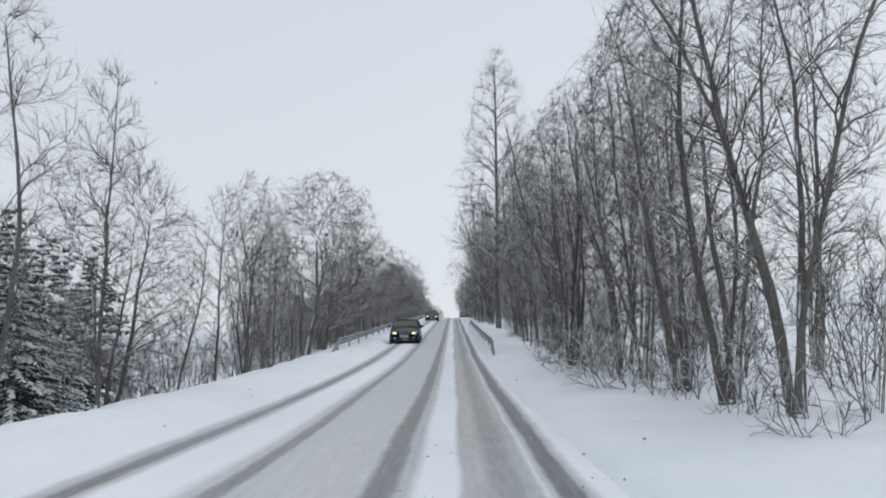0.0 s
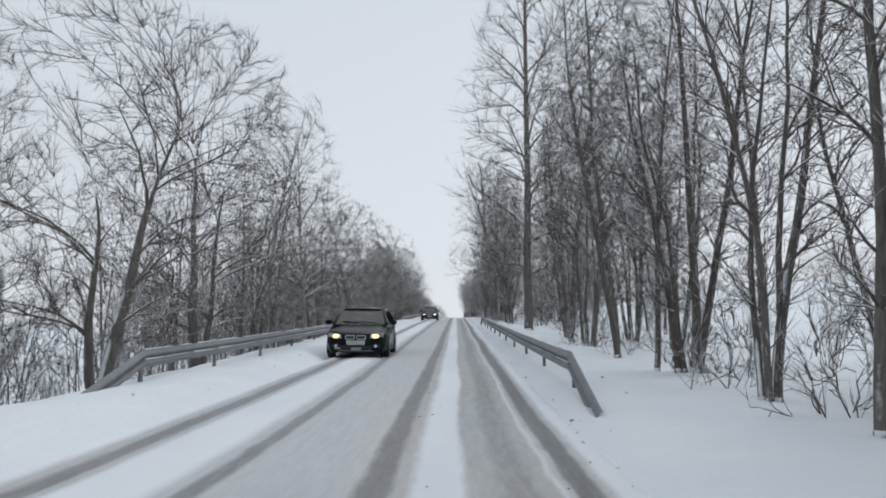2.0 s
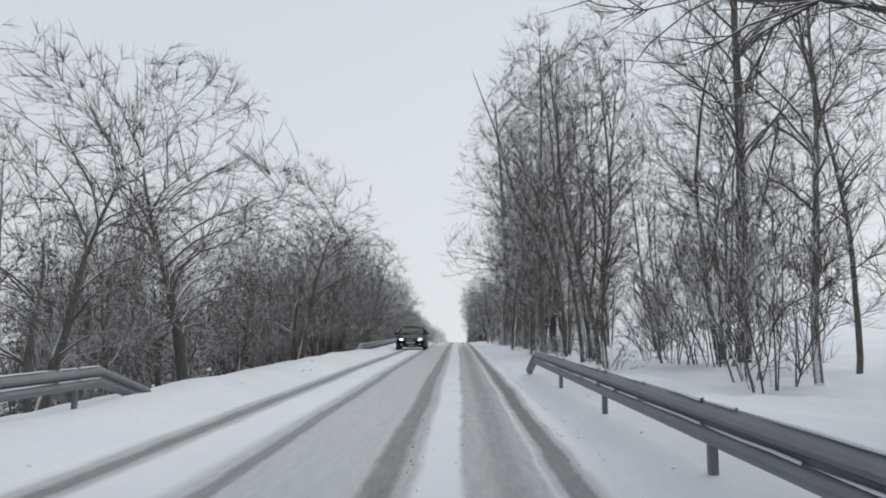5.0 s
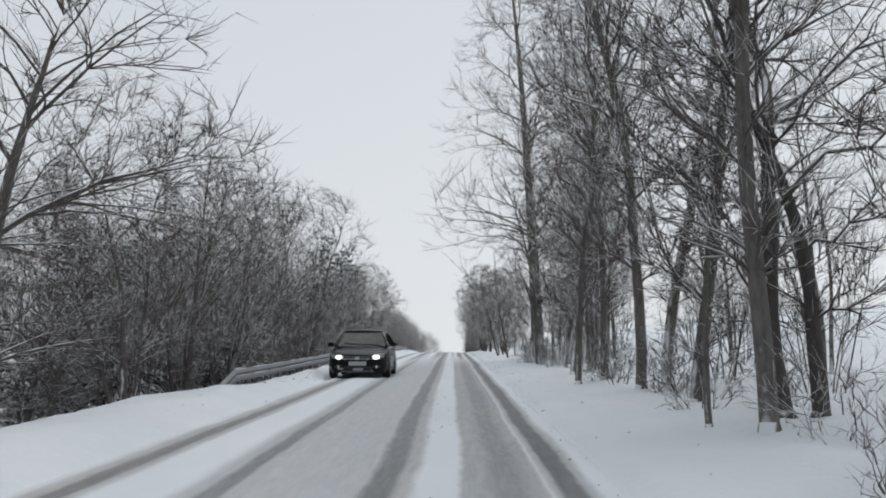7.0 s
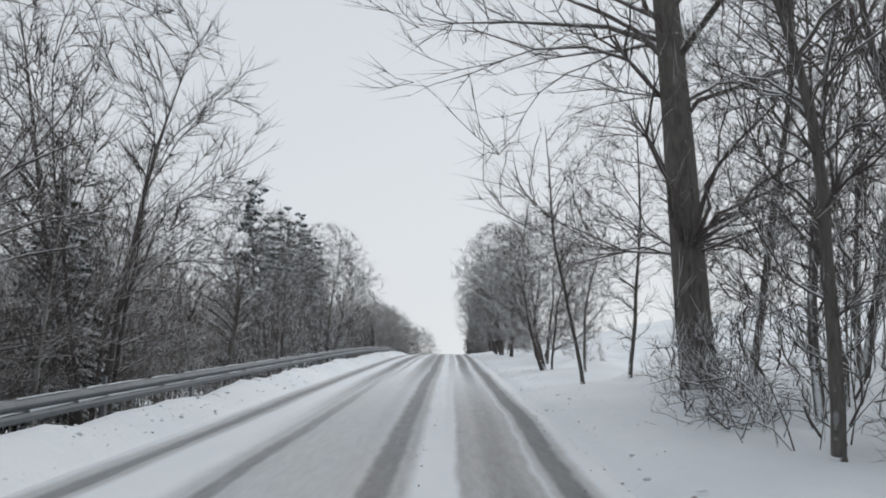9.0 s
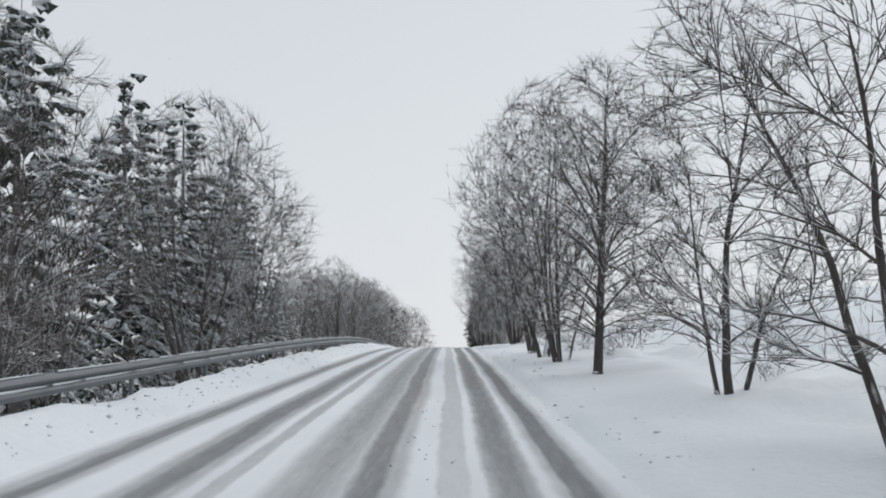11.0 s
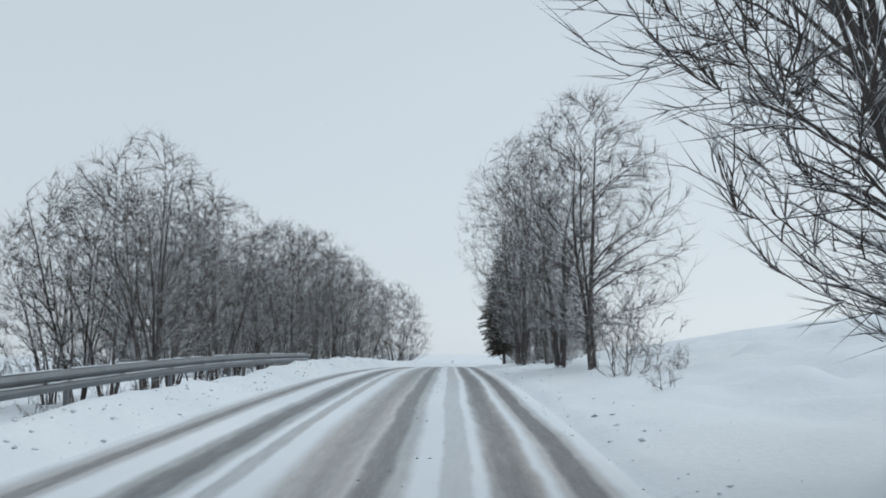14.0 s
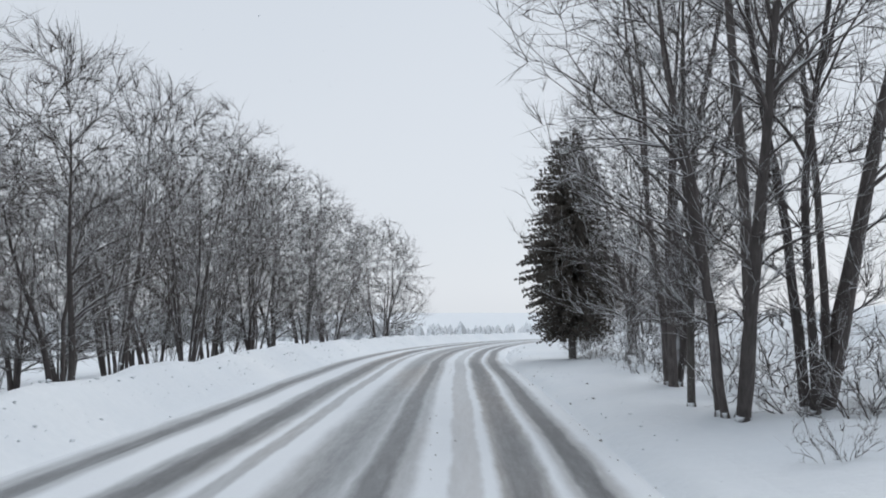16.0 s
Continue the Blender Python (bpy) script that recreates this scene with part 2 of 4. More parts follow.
# ---------------------------------------------------------------- ground
def wave(x, y, size, seed):
    r = np.random.RandomState(seed)
    s = 0
    for _ in range(7):
        a, k, p = r.uniform(0, 6.28), 6.28 / (size * r.uniform(0.6, 1.7)), r.uniform(0, 6.28)
        s = s + np.sin(k * (np.cos(a) * x + np.sin(a) * y) + p)
    return s / 7


def ground_z(x, y):
    """Height of the snow: road bed, banks beside it, falling land on one side and a rising field on the other."""
    x, y = np.asarray(x, dtype=float), np.asarray(y, dtype=float)
    u = x - road_x(y)
    fall = np.interp(y, [-80, 150, 215, 260, 400], [1.0, 0.85, 0.28, 0.15, 0.1])
    left = np.interp(-u, [0, 3.5, 3.9, 4.5, 5.3, 6.5], [-0.2, -0.2, -0.02, 0.14, 0.12, -0.05])
    left = left + fall * np.interp(-u, [6.5, 9, 14, 25, 60, 150, 400, 1500], [0, -0.9, -2.6, -5.0, -7, -6, 4, 40])
    left = left + np.interp(y, [118, 132], [0, 1]) * np.interp(-u, [4.75, 5.15, 6.5, 9], [0, -0.42, -0.7, -0.4])
    rise = np.interp(y, [-80, 90, 150, 200, 225, 300], [0.25, 0.25, 0.7, 1.0, 0.8, 0.5])
    right = np.interp(u, [0, 1.3, 1.7, 2.3, 3.5, 5.5], [-0.2, -0.2, -0.03, 0.06, 0.14, 0.2])
    right = right + rise * np.interp(u, [5.5, 8, 16, 60, 300, 1500], [0, 0.4, 2.3, 6.5, 24, 60])
    rough = np.clip((np.abs(u + 1.1) - 2.6) / 1.5, 0, 1)
    side = np.where(u < 0, left, right)
    lumps = 0.05 * wave(x, y, 1.1, 3) + 0.10 * wave(x, y, 4.0, 4)
    plough = np.exp(-((u + 4.4) / 0.55) ** 2) * (0.10 * wave(x, y, 0.8, 5) + 0.10 * wave(x, y, 2.6, 9))
    mounds = np.clip((u - 3.2) / 1.2, 0, 1) * np.clip((16 - u) / 6, 0, 1) * np.interp(y, [-80, 60, 130, 165, 300], [0.06, 0.08, 0.15, 0.30, 0.30]) * (wave(x, y, 2.6, 31) + 0.6 * wave(x, y, 1.2, 32))
    plough = plough + np.exp(-((u - 1.75) / 0.3) ** 2) * (0.05 * wave(x, y, 1.0, 41) + 0.05 * wave(x, y, 2.3, 42) + 0.03)
    plough = plough + np.exp(-((u + 4.7) / 0.6) ** 2) * np.interp(y, [120, 150, 215, 235], [0, 0.06, 0.10, 0.36])
    plough = plough + np.interp(u, [1.45, 1.8, 3.2, 5.0], [0, 0.17, 0.14, 0]) * np.interp(y, [36, 45, 90, 97], [0, 1, 1, 0])
    return road_z(y) + side + mounds + rough * lumps + plough + np.clip((np.abs(u) - 12) / 30, 0, 1) * 0.8 * wave(x, y, 30, 6)


def grid(name, xs, ys, zfun, mat, offset_by_road=False):
    X, Y = np.meshgrid(xs, ys)
    if offset_by_road:
        X = X + road_x(Y)
    Z = zfun(X, Y)
    v = np.stack([X.ravel(), Y.ravel(), Z.ravel()], 1)
    nx, ny = len(xs), len(ys)
    i = (np.arange(ny - 1)[:, None] * nx + np.arange(nx - 1)[None, :]).ravel()
    f = np.stack([i, i + 1, i + nx + 1, i + nx], 1)
    return mesh_of(name, v.tolist(), f.tolist(), mat)


far = np.array([13, 15, 18, 22, 27, 34, 45, 60, 85, 120, 180, 260, 400, 700, 1200, 1800.0])
gx = np.concatenate([-far[::-1], np.arange(-12, -7.5, 0.5), np.arange(-7.5, -3.2, 0.22), [-2, -0.5, 0.8], np.arange(1.2, 2.5, 0.1), np.arange(2.6, 8.0, 0.25), np.arange(8.2, 12.8, 0.45), far])
gy = np.concatenate([[-78, -60, -40, -20, -10], np.arange(0, 300, 0.75), np.arange(300, 420, 4), [440, 470, 520, 600, 750, 1000, 1400, 1790]])
tagged(new("ground", grid("ground", gx, gy, ground_z, M_SNOW, True)), "snow-covered verges, banks and fields", "ground", kind="structure")

# road: packed snow, worn a little lower in the wheel tracks
TRACKS = [b[0] for b in DARK_BANDS]


def road_height(x, y):
    u = x - road_x(y)
    z = road_z(y) - 0.02 * (np.abs(u + 1.1) / 2.5) ** 2 + 0.008 * wave(x, y * 0.4, 0.5, 11)
    for c in TRACKS:
        z = z - 0.022 * np.exp(-((u - c) / 0.17) ** 2)
    edge = np.clip((np.abs(u + 1.1) - 2.45) / 0.3, 0, 1)
    return z - edge * 0.15


rx = np.arange(-3.9, 1.75, 0.07)
ry = np.concatenate([np.arange(-30, 300, 0.8), np.arange(300, 420, 3)])
road_me = grid("road", rx, ry, road_height, M_ROAD, True)
att = road_me.attributes.new("across", "FLOAT", "POINT")
att.data.foreach_set("value", np.tile(rx, len(ry)).astype(np.float32))
tagged(new("road", road_me), "two-lane asphalt road under packed snow with dark wheel tracks", "road", kind="structure")


# ---------------------------------------------------------------- trees
def bend(rng, start, way, length, segs, wobble, lift=0.0):
    """A crooked line from start: points (segs + 1, 3)."""
    p = np.array(start, dtype=float)
    d = np.array(way, dtype=float)
    d /= np.linalg.norm(d)
    pts = [p]
    step = length / segs
    for _ in range(segs):
        d = d + rng.normal(0, wobble, 3) + np.array([0, 0, lift])
        d /= np.linalg.norm(d)
        p = p + d * step
        pts.append(p)
    return np.array(pts)


def turned(rng, d, angle, azimuth):
    """The direction d tilted by angle (degrees) towards an azimuth (radians) round it."""
    d = d / np.linalg.norm(d)
    a = np.cross(d, (0.0, 0.0, 1.0)) if abs(d[2]) < 0.95 else np.cross(d, (1.0, 0.0, 0.0))
    a /= np.linalg.norm(a)
    b = np.cross(d, a)
    s = math.sin(radians(angle))
    return d * math.cos(radians(angle)) + (a * math.cos(azimuth) + b * math.sin(azimuth)) * s


def tubes(paths, sides):
    """Tapered tubes with closed tips round lines: (points, first radius, last radius)."""
    verts, faces, base = [], [], 0
    ang = np.arange(sides) * (2 * math.pi / sides)
    for pts, r0, r1 in paths:
        k = len(pts)
        d = pts[-1] - pts[0]
        a = np.cross(d, (0.3, 0.9, 0.1) if abs(d[2]) > 0.5 * np.linalg.norm(d) else (0, 0, 1.0))
        a /= np.linalg.norm(a) + 1e-9
        b = np.cross(d, a)
        b /= np.linalg.norm(b) + 1e-9
        ring = np.cos(ang)[:, None] * a + np.sin(ang)[:, None] * b
        rad = np.linspace(r0, r1, k)
        body = pts[:-1, None, :] + rad[:-1, None, None] * ring[None]
        verts.append(body.reshape(-1, 3))
        verts.append(pts[-1:])
        for i in range(k - 2):
            for j in range(sides):
                q, w = base + i * sides + j, base + i * sides + (j + 1) % sides
                faces.append((q, w, w + sides, q + sides))
        top = base + (k - 1) * sides
        for j in range(sides):
            faces.append((top - sides + j, top - sides + (j + 1) % sides, top))
        base += (k - 1) * sides + 1
    return np.concatenate(verts).tolist(), faces


def brush(seed, name, label, height, stems, spread, radius, limb_len, limb_angle, subs, twigs, twig_len, wobble, thick=1.0):
    """A bare shrub or thicket: many thin stems, each with side branches and twigs."""
    rng = np.random.RandomState(seed)
    ob = thing(name, label, "shrub", "roadside shrubs")
    wood, crown, spikes = [], [], []
    for s in range(stems):
        az = s * 2.4 + rng.uniform(0, 1.5)
        lean = spread * rng.uniform(0.4, 1.1)
        rad = radius * (1.0 if s == 0 else rng.uniform(0.55, 0.9))
        foot = np.array([math.cos(az), math.sin(az), 0]) * 0.25 * rng.uniform(0.4, 1.6)
        foot[2] = -0.35
        line = bend(rng, foot, (math.cos(az) * lean, math.sin(az) * lean, 1), height * (1.0 if s == 0 else rng.uniform(0.68, 0.98)), 11, wobble * 0.85, 0.09)
        wood.append((line[::2], rad, rad * 0.14))
        for k in range(3):
            f0 = 0.1 + 0.87 * (k + rng.uniform(0, 0.9)) / 3
            i = min(int(f0 * 11), 10)
            p = line[i] + (line[i + 1] - line[i]) * (f0 * 11 - i)
            ll = limb_len * (1.0 - 0.66 * f0) * rng.uniform(0.55, 1.08)
            w = turned(rng, line[i + 1] - line[i], limb_angle * rng.uniform(0.65, 1.3) * (1.15 - 0.45 * f0), 2.4 * k + rng.uniform(-0.6, 0.6))
            limb = bend(rng, p, w, ll, 5, wobble * 1.7, 0.12)
            crown.append((limb[[0, 2, 3, 5]], max(rad * 0.4, 0.014), 0.008))
            for m in range(subs):
                h = 0.15 + 0.83 * (m + rng.uniform(0, 0.9)) / subs
                j = min(int(h * 5), 4)
                q = limb[j] + (limb[j + 1] - limb[j]) * (h * 5 - j)
                w2 = turned(rng, limb[j + 1] - limb[j], rng.uniform(24, 60), rng.uniform(0, 6.28))
                sub = bend(rng, q, w2, ll * (0.55 - 0.24 * h) * rng.uniform(0.6, 1.25) + min(0.3, 0.1 * limb_len), 2, wobble * 2.2, 0.16)
                crown.append((sub, 0.0105 * thick, 0.007))
                for _ in range(twigs):
                    e = rng.uniform(0.08, 1.0)
                    jj = min(int(e * 2), 1)
                    o = sub[jj] + (sub[jj + 1] - sub[jj]) * (e * 2 - jj)
                    w3 = turned(rng, sub[jj + 1] - sub[jj], rng.uniform(15, 60), rng.uniform(0, 6.28))
                    w3[2] += 0.3
                    spikes.append((o, o + w3 * (twig_len * rng.uniform(0.45, 1.6)), 0.0075 * thick))
    v, f = tubes(wood, 4)
    child("brushwood", mesh_of("brushwood", v, f, M_BARK), ob)
    v, f = tubes(crown, 3)
    v2, f2 = thorns(spikes, len(v))
    child("crown", mesh_of("crown", v + v2, f + f2, M_TWIG), ob, "fine bare branches and twigs")
    return ob


def fork_snow(ob, rng, spots):
    """Little caps of snow lying in the forks: (place, radius)."""
    v, f = [], []
    for c, r in spots:
        o = len(v)
        for g, h in ((1.25, 0.0), (0.7, 0.7)):
            v += [(c[0] + math.cos(k * 1.047) * r * g * rng.uniform(0.8, 1.2), c[1] + math.sin(k * 1.047) * r * g * rng.uniform(0.8, 1.2), c[2] + r * h) for k in range(6)]
        f += [(o + k, o + (k + 1) % 6, o + 6 + (k + 1) % 6, o + 6 + k) for k in range(6)] + [tuple(o + 6 + k for k in range(6)), tuple(o + k for k in range(6))[::-1]]
    tagged(child("lying_snow", mesh_of("lying_snow", v, f, M_SNOW), ob, "snow caught in the forks"), kind="stuff")


def crown_tree(seed, name, label, height, width, profile, stems, radius, lead, lean, counts, bark=None, twig=None, rise=0.75, wobble=0.05,
               twigs=5, twig_len=0.5, hang=0.0, pads=0, tip=0.0064, low=0.1, crook=0.05, limbs=9):
    """A leafless tree whose branches reach out to fill a crown of a given outline. profile: (share of the height, share of the width);
    counts: limbs, branches and small branches; rise: how steeply they go up."""
    rng = np.random.RandomState(seed)
    ob = thing(name, label, "tree", "roadside trees")
    unit = height / 10
    gs, rs = np.array(profile)[:, 0], np.array(profile)[:, 1] * width

    def targets(n, near, far):
        g = rng.uniform(gs[0], gs[-1], n * 8)
        g = g[rng.uniform(0, 1, len(g)) < 0.12 + 0.88 * np.interp(g, gs, rs) / width][:n]
        a = np.arange(len(g)) * 2.39996 + rng.uniform(-0.7, 0.7, len(g))
        swell = 1 + 0.11 * np.sin(a * 2 + seed) + 0.09 * np.sin(a * 3 + g * 7 + seed * 1.7)
        r = np.interp(g, gs, rs) * swell * rng.uniform(near, far, len(g))
        return np.stack([np.cos(a) * r, np.sin(a) * r, g * height], 1)

    spots, ways, rads = [], [], []

    def keep(line, r0, r1):
        d = np.diff(line, axis=0)
        d = np.concatenate([d[:1], d])
        spots.append(line[1:])
        ways.append((d / (np.linalg.norm(d, axis=1, keepdims=True) + 1e-9))[1:])
        rads.append(np.linspace(r0, r1, len(line))[1:])

    for s in range(stems):
        az = s * 2.4 + rng.uniform(0, 1.2)
        out = lean * (rng.uniform(0.45, 1.15) if stems > 1 else 0.25)
        top = height * lead * (1.0 if s == 0 else rng.uniform(0.7, 0.97))
        rad = radius * (1.0 if s == 0 else rng.uniform(0.55, 0.9))
        foot = np.array([math.cos(az), math.sin(az), 0]) * (0.02 + 0.1 * (stems > 1)) * rng.uniform(0.5, 1.5)
        foot[2] = -0.3
        line = bend(rng, foot, (math.cos(az) * out, math.sin(az) * out, 1), top + 0.3, 14, wobble, 0.03)
        up = (line[1] - line[0]) / np.linalg.norm(line[1] - line[0])
        v, f = tubes([(line, rad, rad * 0.12), (np.array([line[0], line[0] + up * 0.3, line[0] + up * 0.75]), rad * 1.35, rad * 0.92)], 7)
        child("trunk", mesh_of("trunk", v, f, bark or M_BARK), ob)
        fine = np.stack([np.interp(np.linspace(0, 14, 57), np.arange(15), line[:, k]) for k in range(3)], 1)
        keep(fine, rad, rad * 0.12)
    lines = [[], [], []]
    spec = ((counts[0], 0.72, 0.95, 0.015, 0.0095), (counts[1], 0.7, 1.0, 0.0135, 0.009), (int(counts[2] * 1.5), 0.35, 1.03, 0.0075, 0.004))
    for level, (n, near, far, k0, k1) in enumerate(spec):
        P, D, R = np.concatenate(spots), np.concatenate(ways), np.concatenate(rads)
        for T in targets(n, near, far):
            t = T - P
            L = np.linalg.norm(t, axis=1) + 1e-6
            side = np.linalg.norm(t[:, :2], axis=1)
            if level == 0:
                cost = np.abs(t[:, 2] - rise * (0.2 + 0.8 * min(1.0, T[2] / (0.65 * height))) * side) + 0.55 * side + 9 * (P[:, 2] < low * height)
            else:
                cos = (t * D).sum(1) / L
                cost = L * (1 + 1.3 * (1 - cos)) + 2.5 * np.clip(-t[:, 2] / L - 0.1, 0, 1) * L + 9 * (P[:, 2] < low * height) + 0.5 * unit * (L < 0.25 * unit)
            j = int(cost.argmin())
            length = L[j]
            u = t[j] / length
            mid = P[j] + (0.45 * D[j] + 0.55 * u) * length * 0.5 - np.array([0, 0, 0.06 * length])
            m = max(3, min(7, int(length / (0.32 * unit)) + 2))
            h = np.linspace(0, 1, m)[:, None]
            line = (1 - h) ** 2 * P[j] + 2 * h * (1 - h) * mid + h ** 2 * T
            line[1:-1] += rng.normal(0, crook * (length / m), (m - 2, 3))
            r0 = max(tip, min(0.62 * R[j], k0 * unit ** 0.5 + k1 * length))
            lines[level].append((line, r0, tip * 0.9))
            keep(line, r0, tip)
    main = sorted(lines[0], key=lambda q: -q[1])
    for q in main[:limbs]:
        v, f = tubes([q], 5)
        child("limb", mesh_of("limb", v, f, bark or M_BARK), ob)
    v, f = tubes(main[limbs:] + lines[1] + lines[2], 3)
    foot, ends = [], []
    for line, r0, r1 in lines[2] + lines[1]:
        k = len(line) - 1
        e = rng.uniform(0.05, 1.0, twigs) * k
        i = np.minimum(e.astype(int), k - 1)
        p = line[i] + (line[i + 1] - line[i]) * (e - i)[:, None]
        d = line[-1] - line[0]
        d = d / (np.linalg.norm(d) + 1e-6)
        w = d + rng.normal(0, 0.44, (twigs, 3)) + np.array([0, 0, 0.25 - hang])
        w /= np.linalg.norm(w, axis=1, keepdims=True)
        foot.append(p)
        ends.append(p + w * (twig_len * rng.uniform(0.35, 1.25, (twigs, 1))))
    foot, ends = np.concatenate(foot), np.concatenate(ends)
    v2, f2 = thorns([(foot[k], ends[k], tip * 0.8) for k in range(len(foot))], len(v))
    child("crown", mesh_of("crown", v + v2, f + f2, twig or M_TWIG), ob, "fine bare branches and twigs")
    if pads:
        fork_snow(ob, rng, [(q[0][0] + np.array([0, 0, q[1] * 0.6]), max(0.03, q[1] * rng.uniform(0.8, 1.3))) for q in main[:pads]])
    return ob


def thorns(spikes, base):
    """Thin pointed twigs: (foot, tip, radius)."""
    o = np.array([q[0] for q in spikes])
    t = np.array([q[1] for q in spikes])
    r = np.array([q[2] for q in spikes])[:, None]
    d = t - o
    a = np.cross(d, (0.37, 0.61, 0.7))
    a /= np.linalg.norm(a, axis=1, keepdims=True) + 1e-9
    b = np.cross(d, a)
    b /= np.linalg.norm(b, axis=1, keepdims=True) + 1e-9
    v = np.stack([o + a * r, o - a * r * 0.5 + b * r * 0.87, o - a * r * 0.5 - b * r * 0.87, t], 1).reshape(-1, 3)
    i = base + 4 * np.arange(len(o))[:, None]
    return v.tolist(), np.concatenate([i + np.array(q) for q in ((0, 1, 3), (1, 2, 3), (2, 0, 3))]).tolist()


def conifer(seed, name, label, height, width, mat, boughs, hang=0.35, low=0.35, taper=0.8, small=1.0, load=0, foot=1.0):
    """A spruce: trunk, and drooping boughs all round it made of many small needle sprays."""
    rng = np.random.RandomState(seed)
    ob = thing(name, label, "conifer", "conifers")
    v, f = tubes([(bend(rng, (0, 0, -0.3), (0, 0, 1), height, 8, 0.01), 0.15, 0.02)], 7)
    child("trunk", mesh_of("trunk", v, f, M_BARK), ob)
    verts, faces, pads, pad_faces = [], [], [], []
    for k in range(boughs):
        g = 1 - ((k + rng.uniform(0, 1)) / boughs) ** 0.62
        z = low + g * (height - low - 0.05)
        az = 2.4 * k + rng.uniform(-1.4, 1.4)
        ln = (width * (1 - g) ** taper * min(1.0, foot + 1.7 * g) + 0.1) * rng.uniform(0.62, 1.12)
        bough = bend(rng, (0, 0, z), (math.cos(az), math.sin(az), 0.25 * g - 0.05), ln, 4, 0.05, -0.10 + 0.08 * g)
        side = np.array([-math.sin(az), math.cos(az), 0])
        sprays = max(4, int(ln * 6.8 / small))
        for q in range(load):
            e = rng.uniform(0.3, 0.95)
            i = min(int(e * 4), 3)
            c = bough[i] + (bough[i + 1] - bough[i]) * (e * 4 - i) + np.array([0, 0, 0.03])
            d = (bough[i + 1] - bough[i])
            d = d / np.linalg.norm(d) * rng.uniform(0.16, 0.34)
            w = side * rng.uniform(0.07, 0.17)
            k0 = len(pads)
            pads += [c - d, c + w, c + d * 1.1 - np.array([0, 0, 0.05]), c - w, c + np.array([0, 0, rng.uniform(0.05, 0.09)]), c - np.array([0, 0, 0.05])]
            pad_faces += [(k0, k0 + 1, k0 + 4), (k0 + 1, k0 + 2, k0 + 4), (k0 + 2, k0 + 3, k0 + 4), (k0 + 3, k0, k0 + 4),
                          (k0 + 1, k0, k0 + 5), (k0 + 2, k0 + 1, k0 + 5), (k0 + 3, k0 + 2, k0 + 5), (k0, k0 + 3, k0 + 5)]
        for s in range(sprays):
            e = 0.12 + 0.88 * (s + rng.uniform(0, 1)) / sprays
            i = min(int(e * 4), 3)
            p = bough[i] + (bough[i + 1] - bough[i]) * (e * 4 - i)
            out = (bough[i + 1] - bough[i]) / np.linalg.norm(bough[i + 1] - bough[i])
            w = out * rng.uniform(0.35, 1.0) + side * rng.uniform(-1.0, 1.0) + np.array([0, 0, -hang * rng.uniform(0, 1.6)])
            w /= np.linalg.norm(w)
            sl = small * rng.uniform(0.29, 0.57) * (0.55 + 0.2 * width) * (1.15 - 0.5 * e)
            a = np.cross(w, (0, 0, 1.0))
            a /= np.linalg.norm(a) + 1e-9
            wd = sl * 0.26
            low_p = p + w * sl * 0.55 - np.array([0, 0, 0.06 + 0.28 * sl])
            n0 = len(verts)
            verts += [p, p + w * sl * 0.6 + a * wd, p + w * sl, p + w * sl * 0.6 - a * wd, low_p]
            faces += [(n0, n0 + 1, n0 + 2, n0 + 3), (n0, n0 + 4, n0 + 1), (n0 + 1, n0 + 4, n0 + 2), (n0 + 2, n0 + 4, n0 + 3), (n0 + 3, n0 + 4, n0)]
    child("crown", mesh_of("crown", [tuple(p) for p in verts], faces, mat, False), ob, "boughs of needles")
    if pads:
        tagged(child("lying_snow", mesh_of("lying_snow", [tuple(p) for p in pads], pad_faces, M_SNOW), ob, "snow lying on the boughs"), kind="stuff")
    return ob


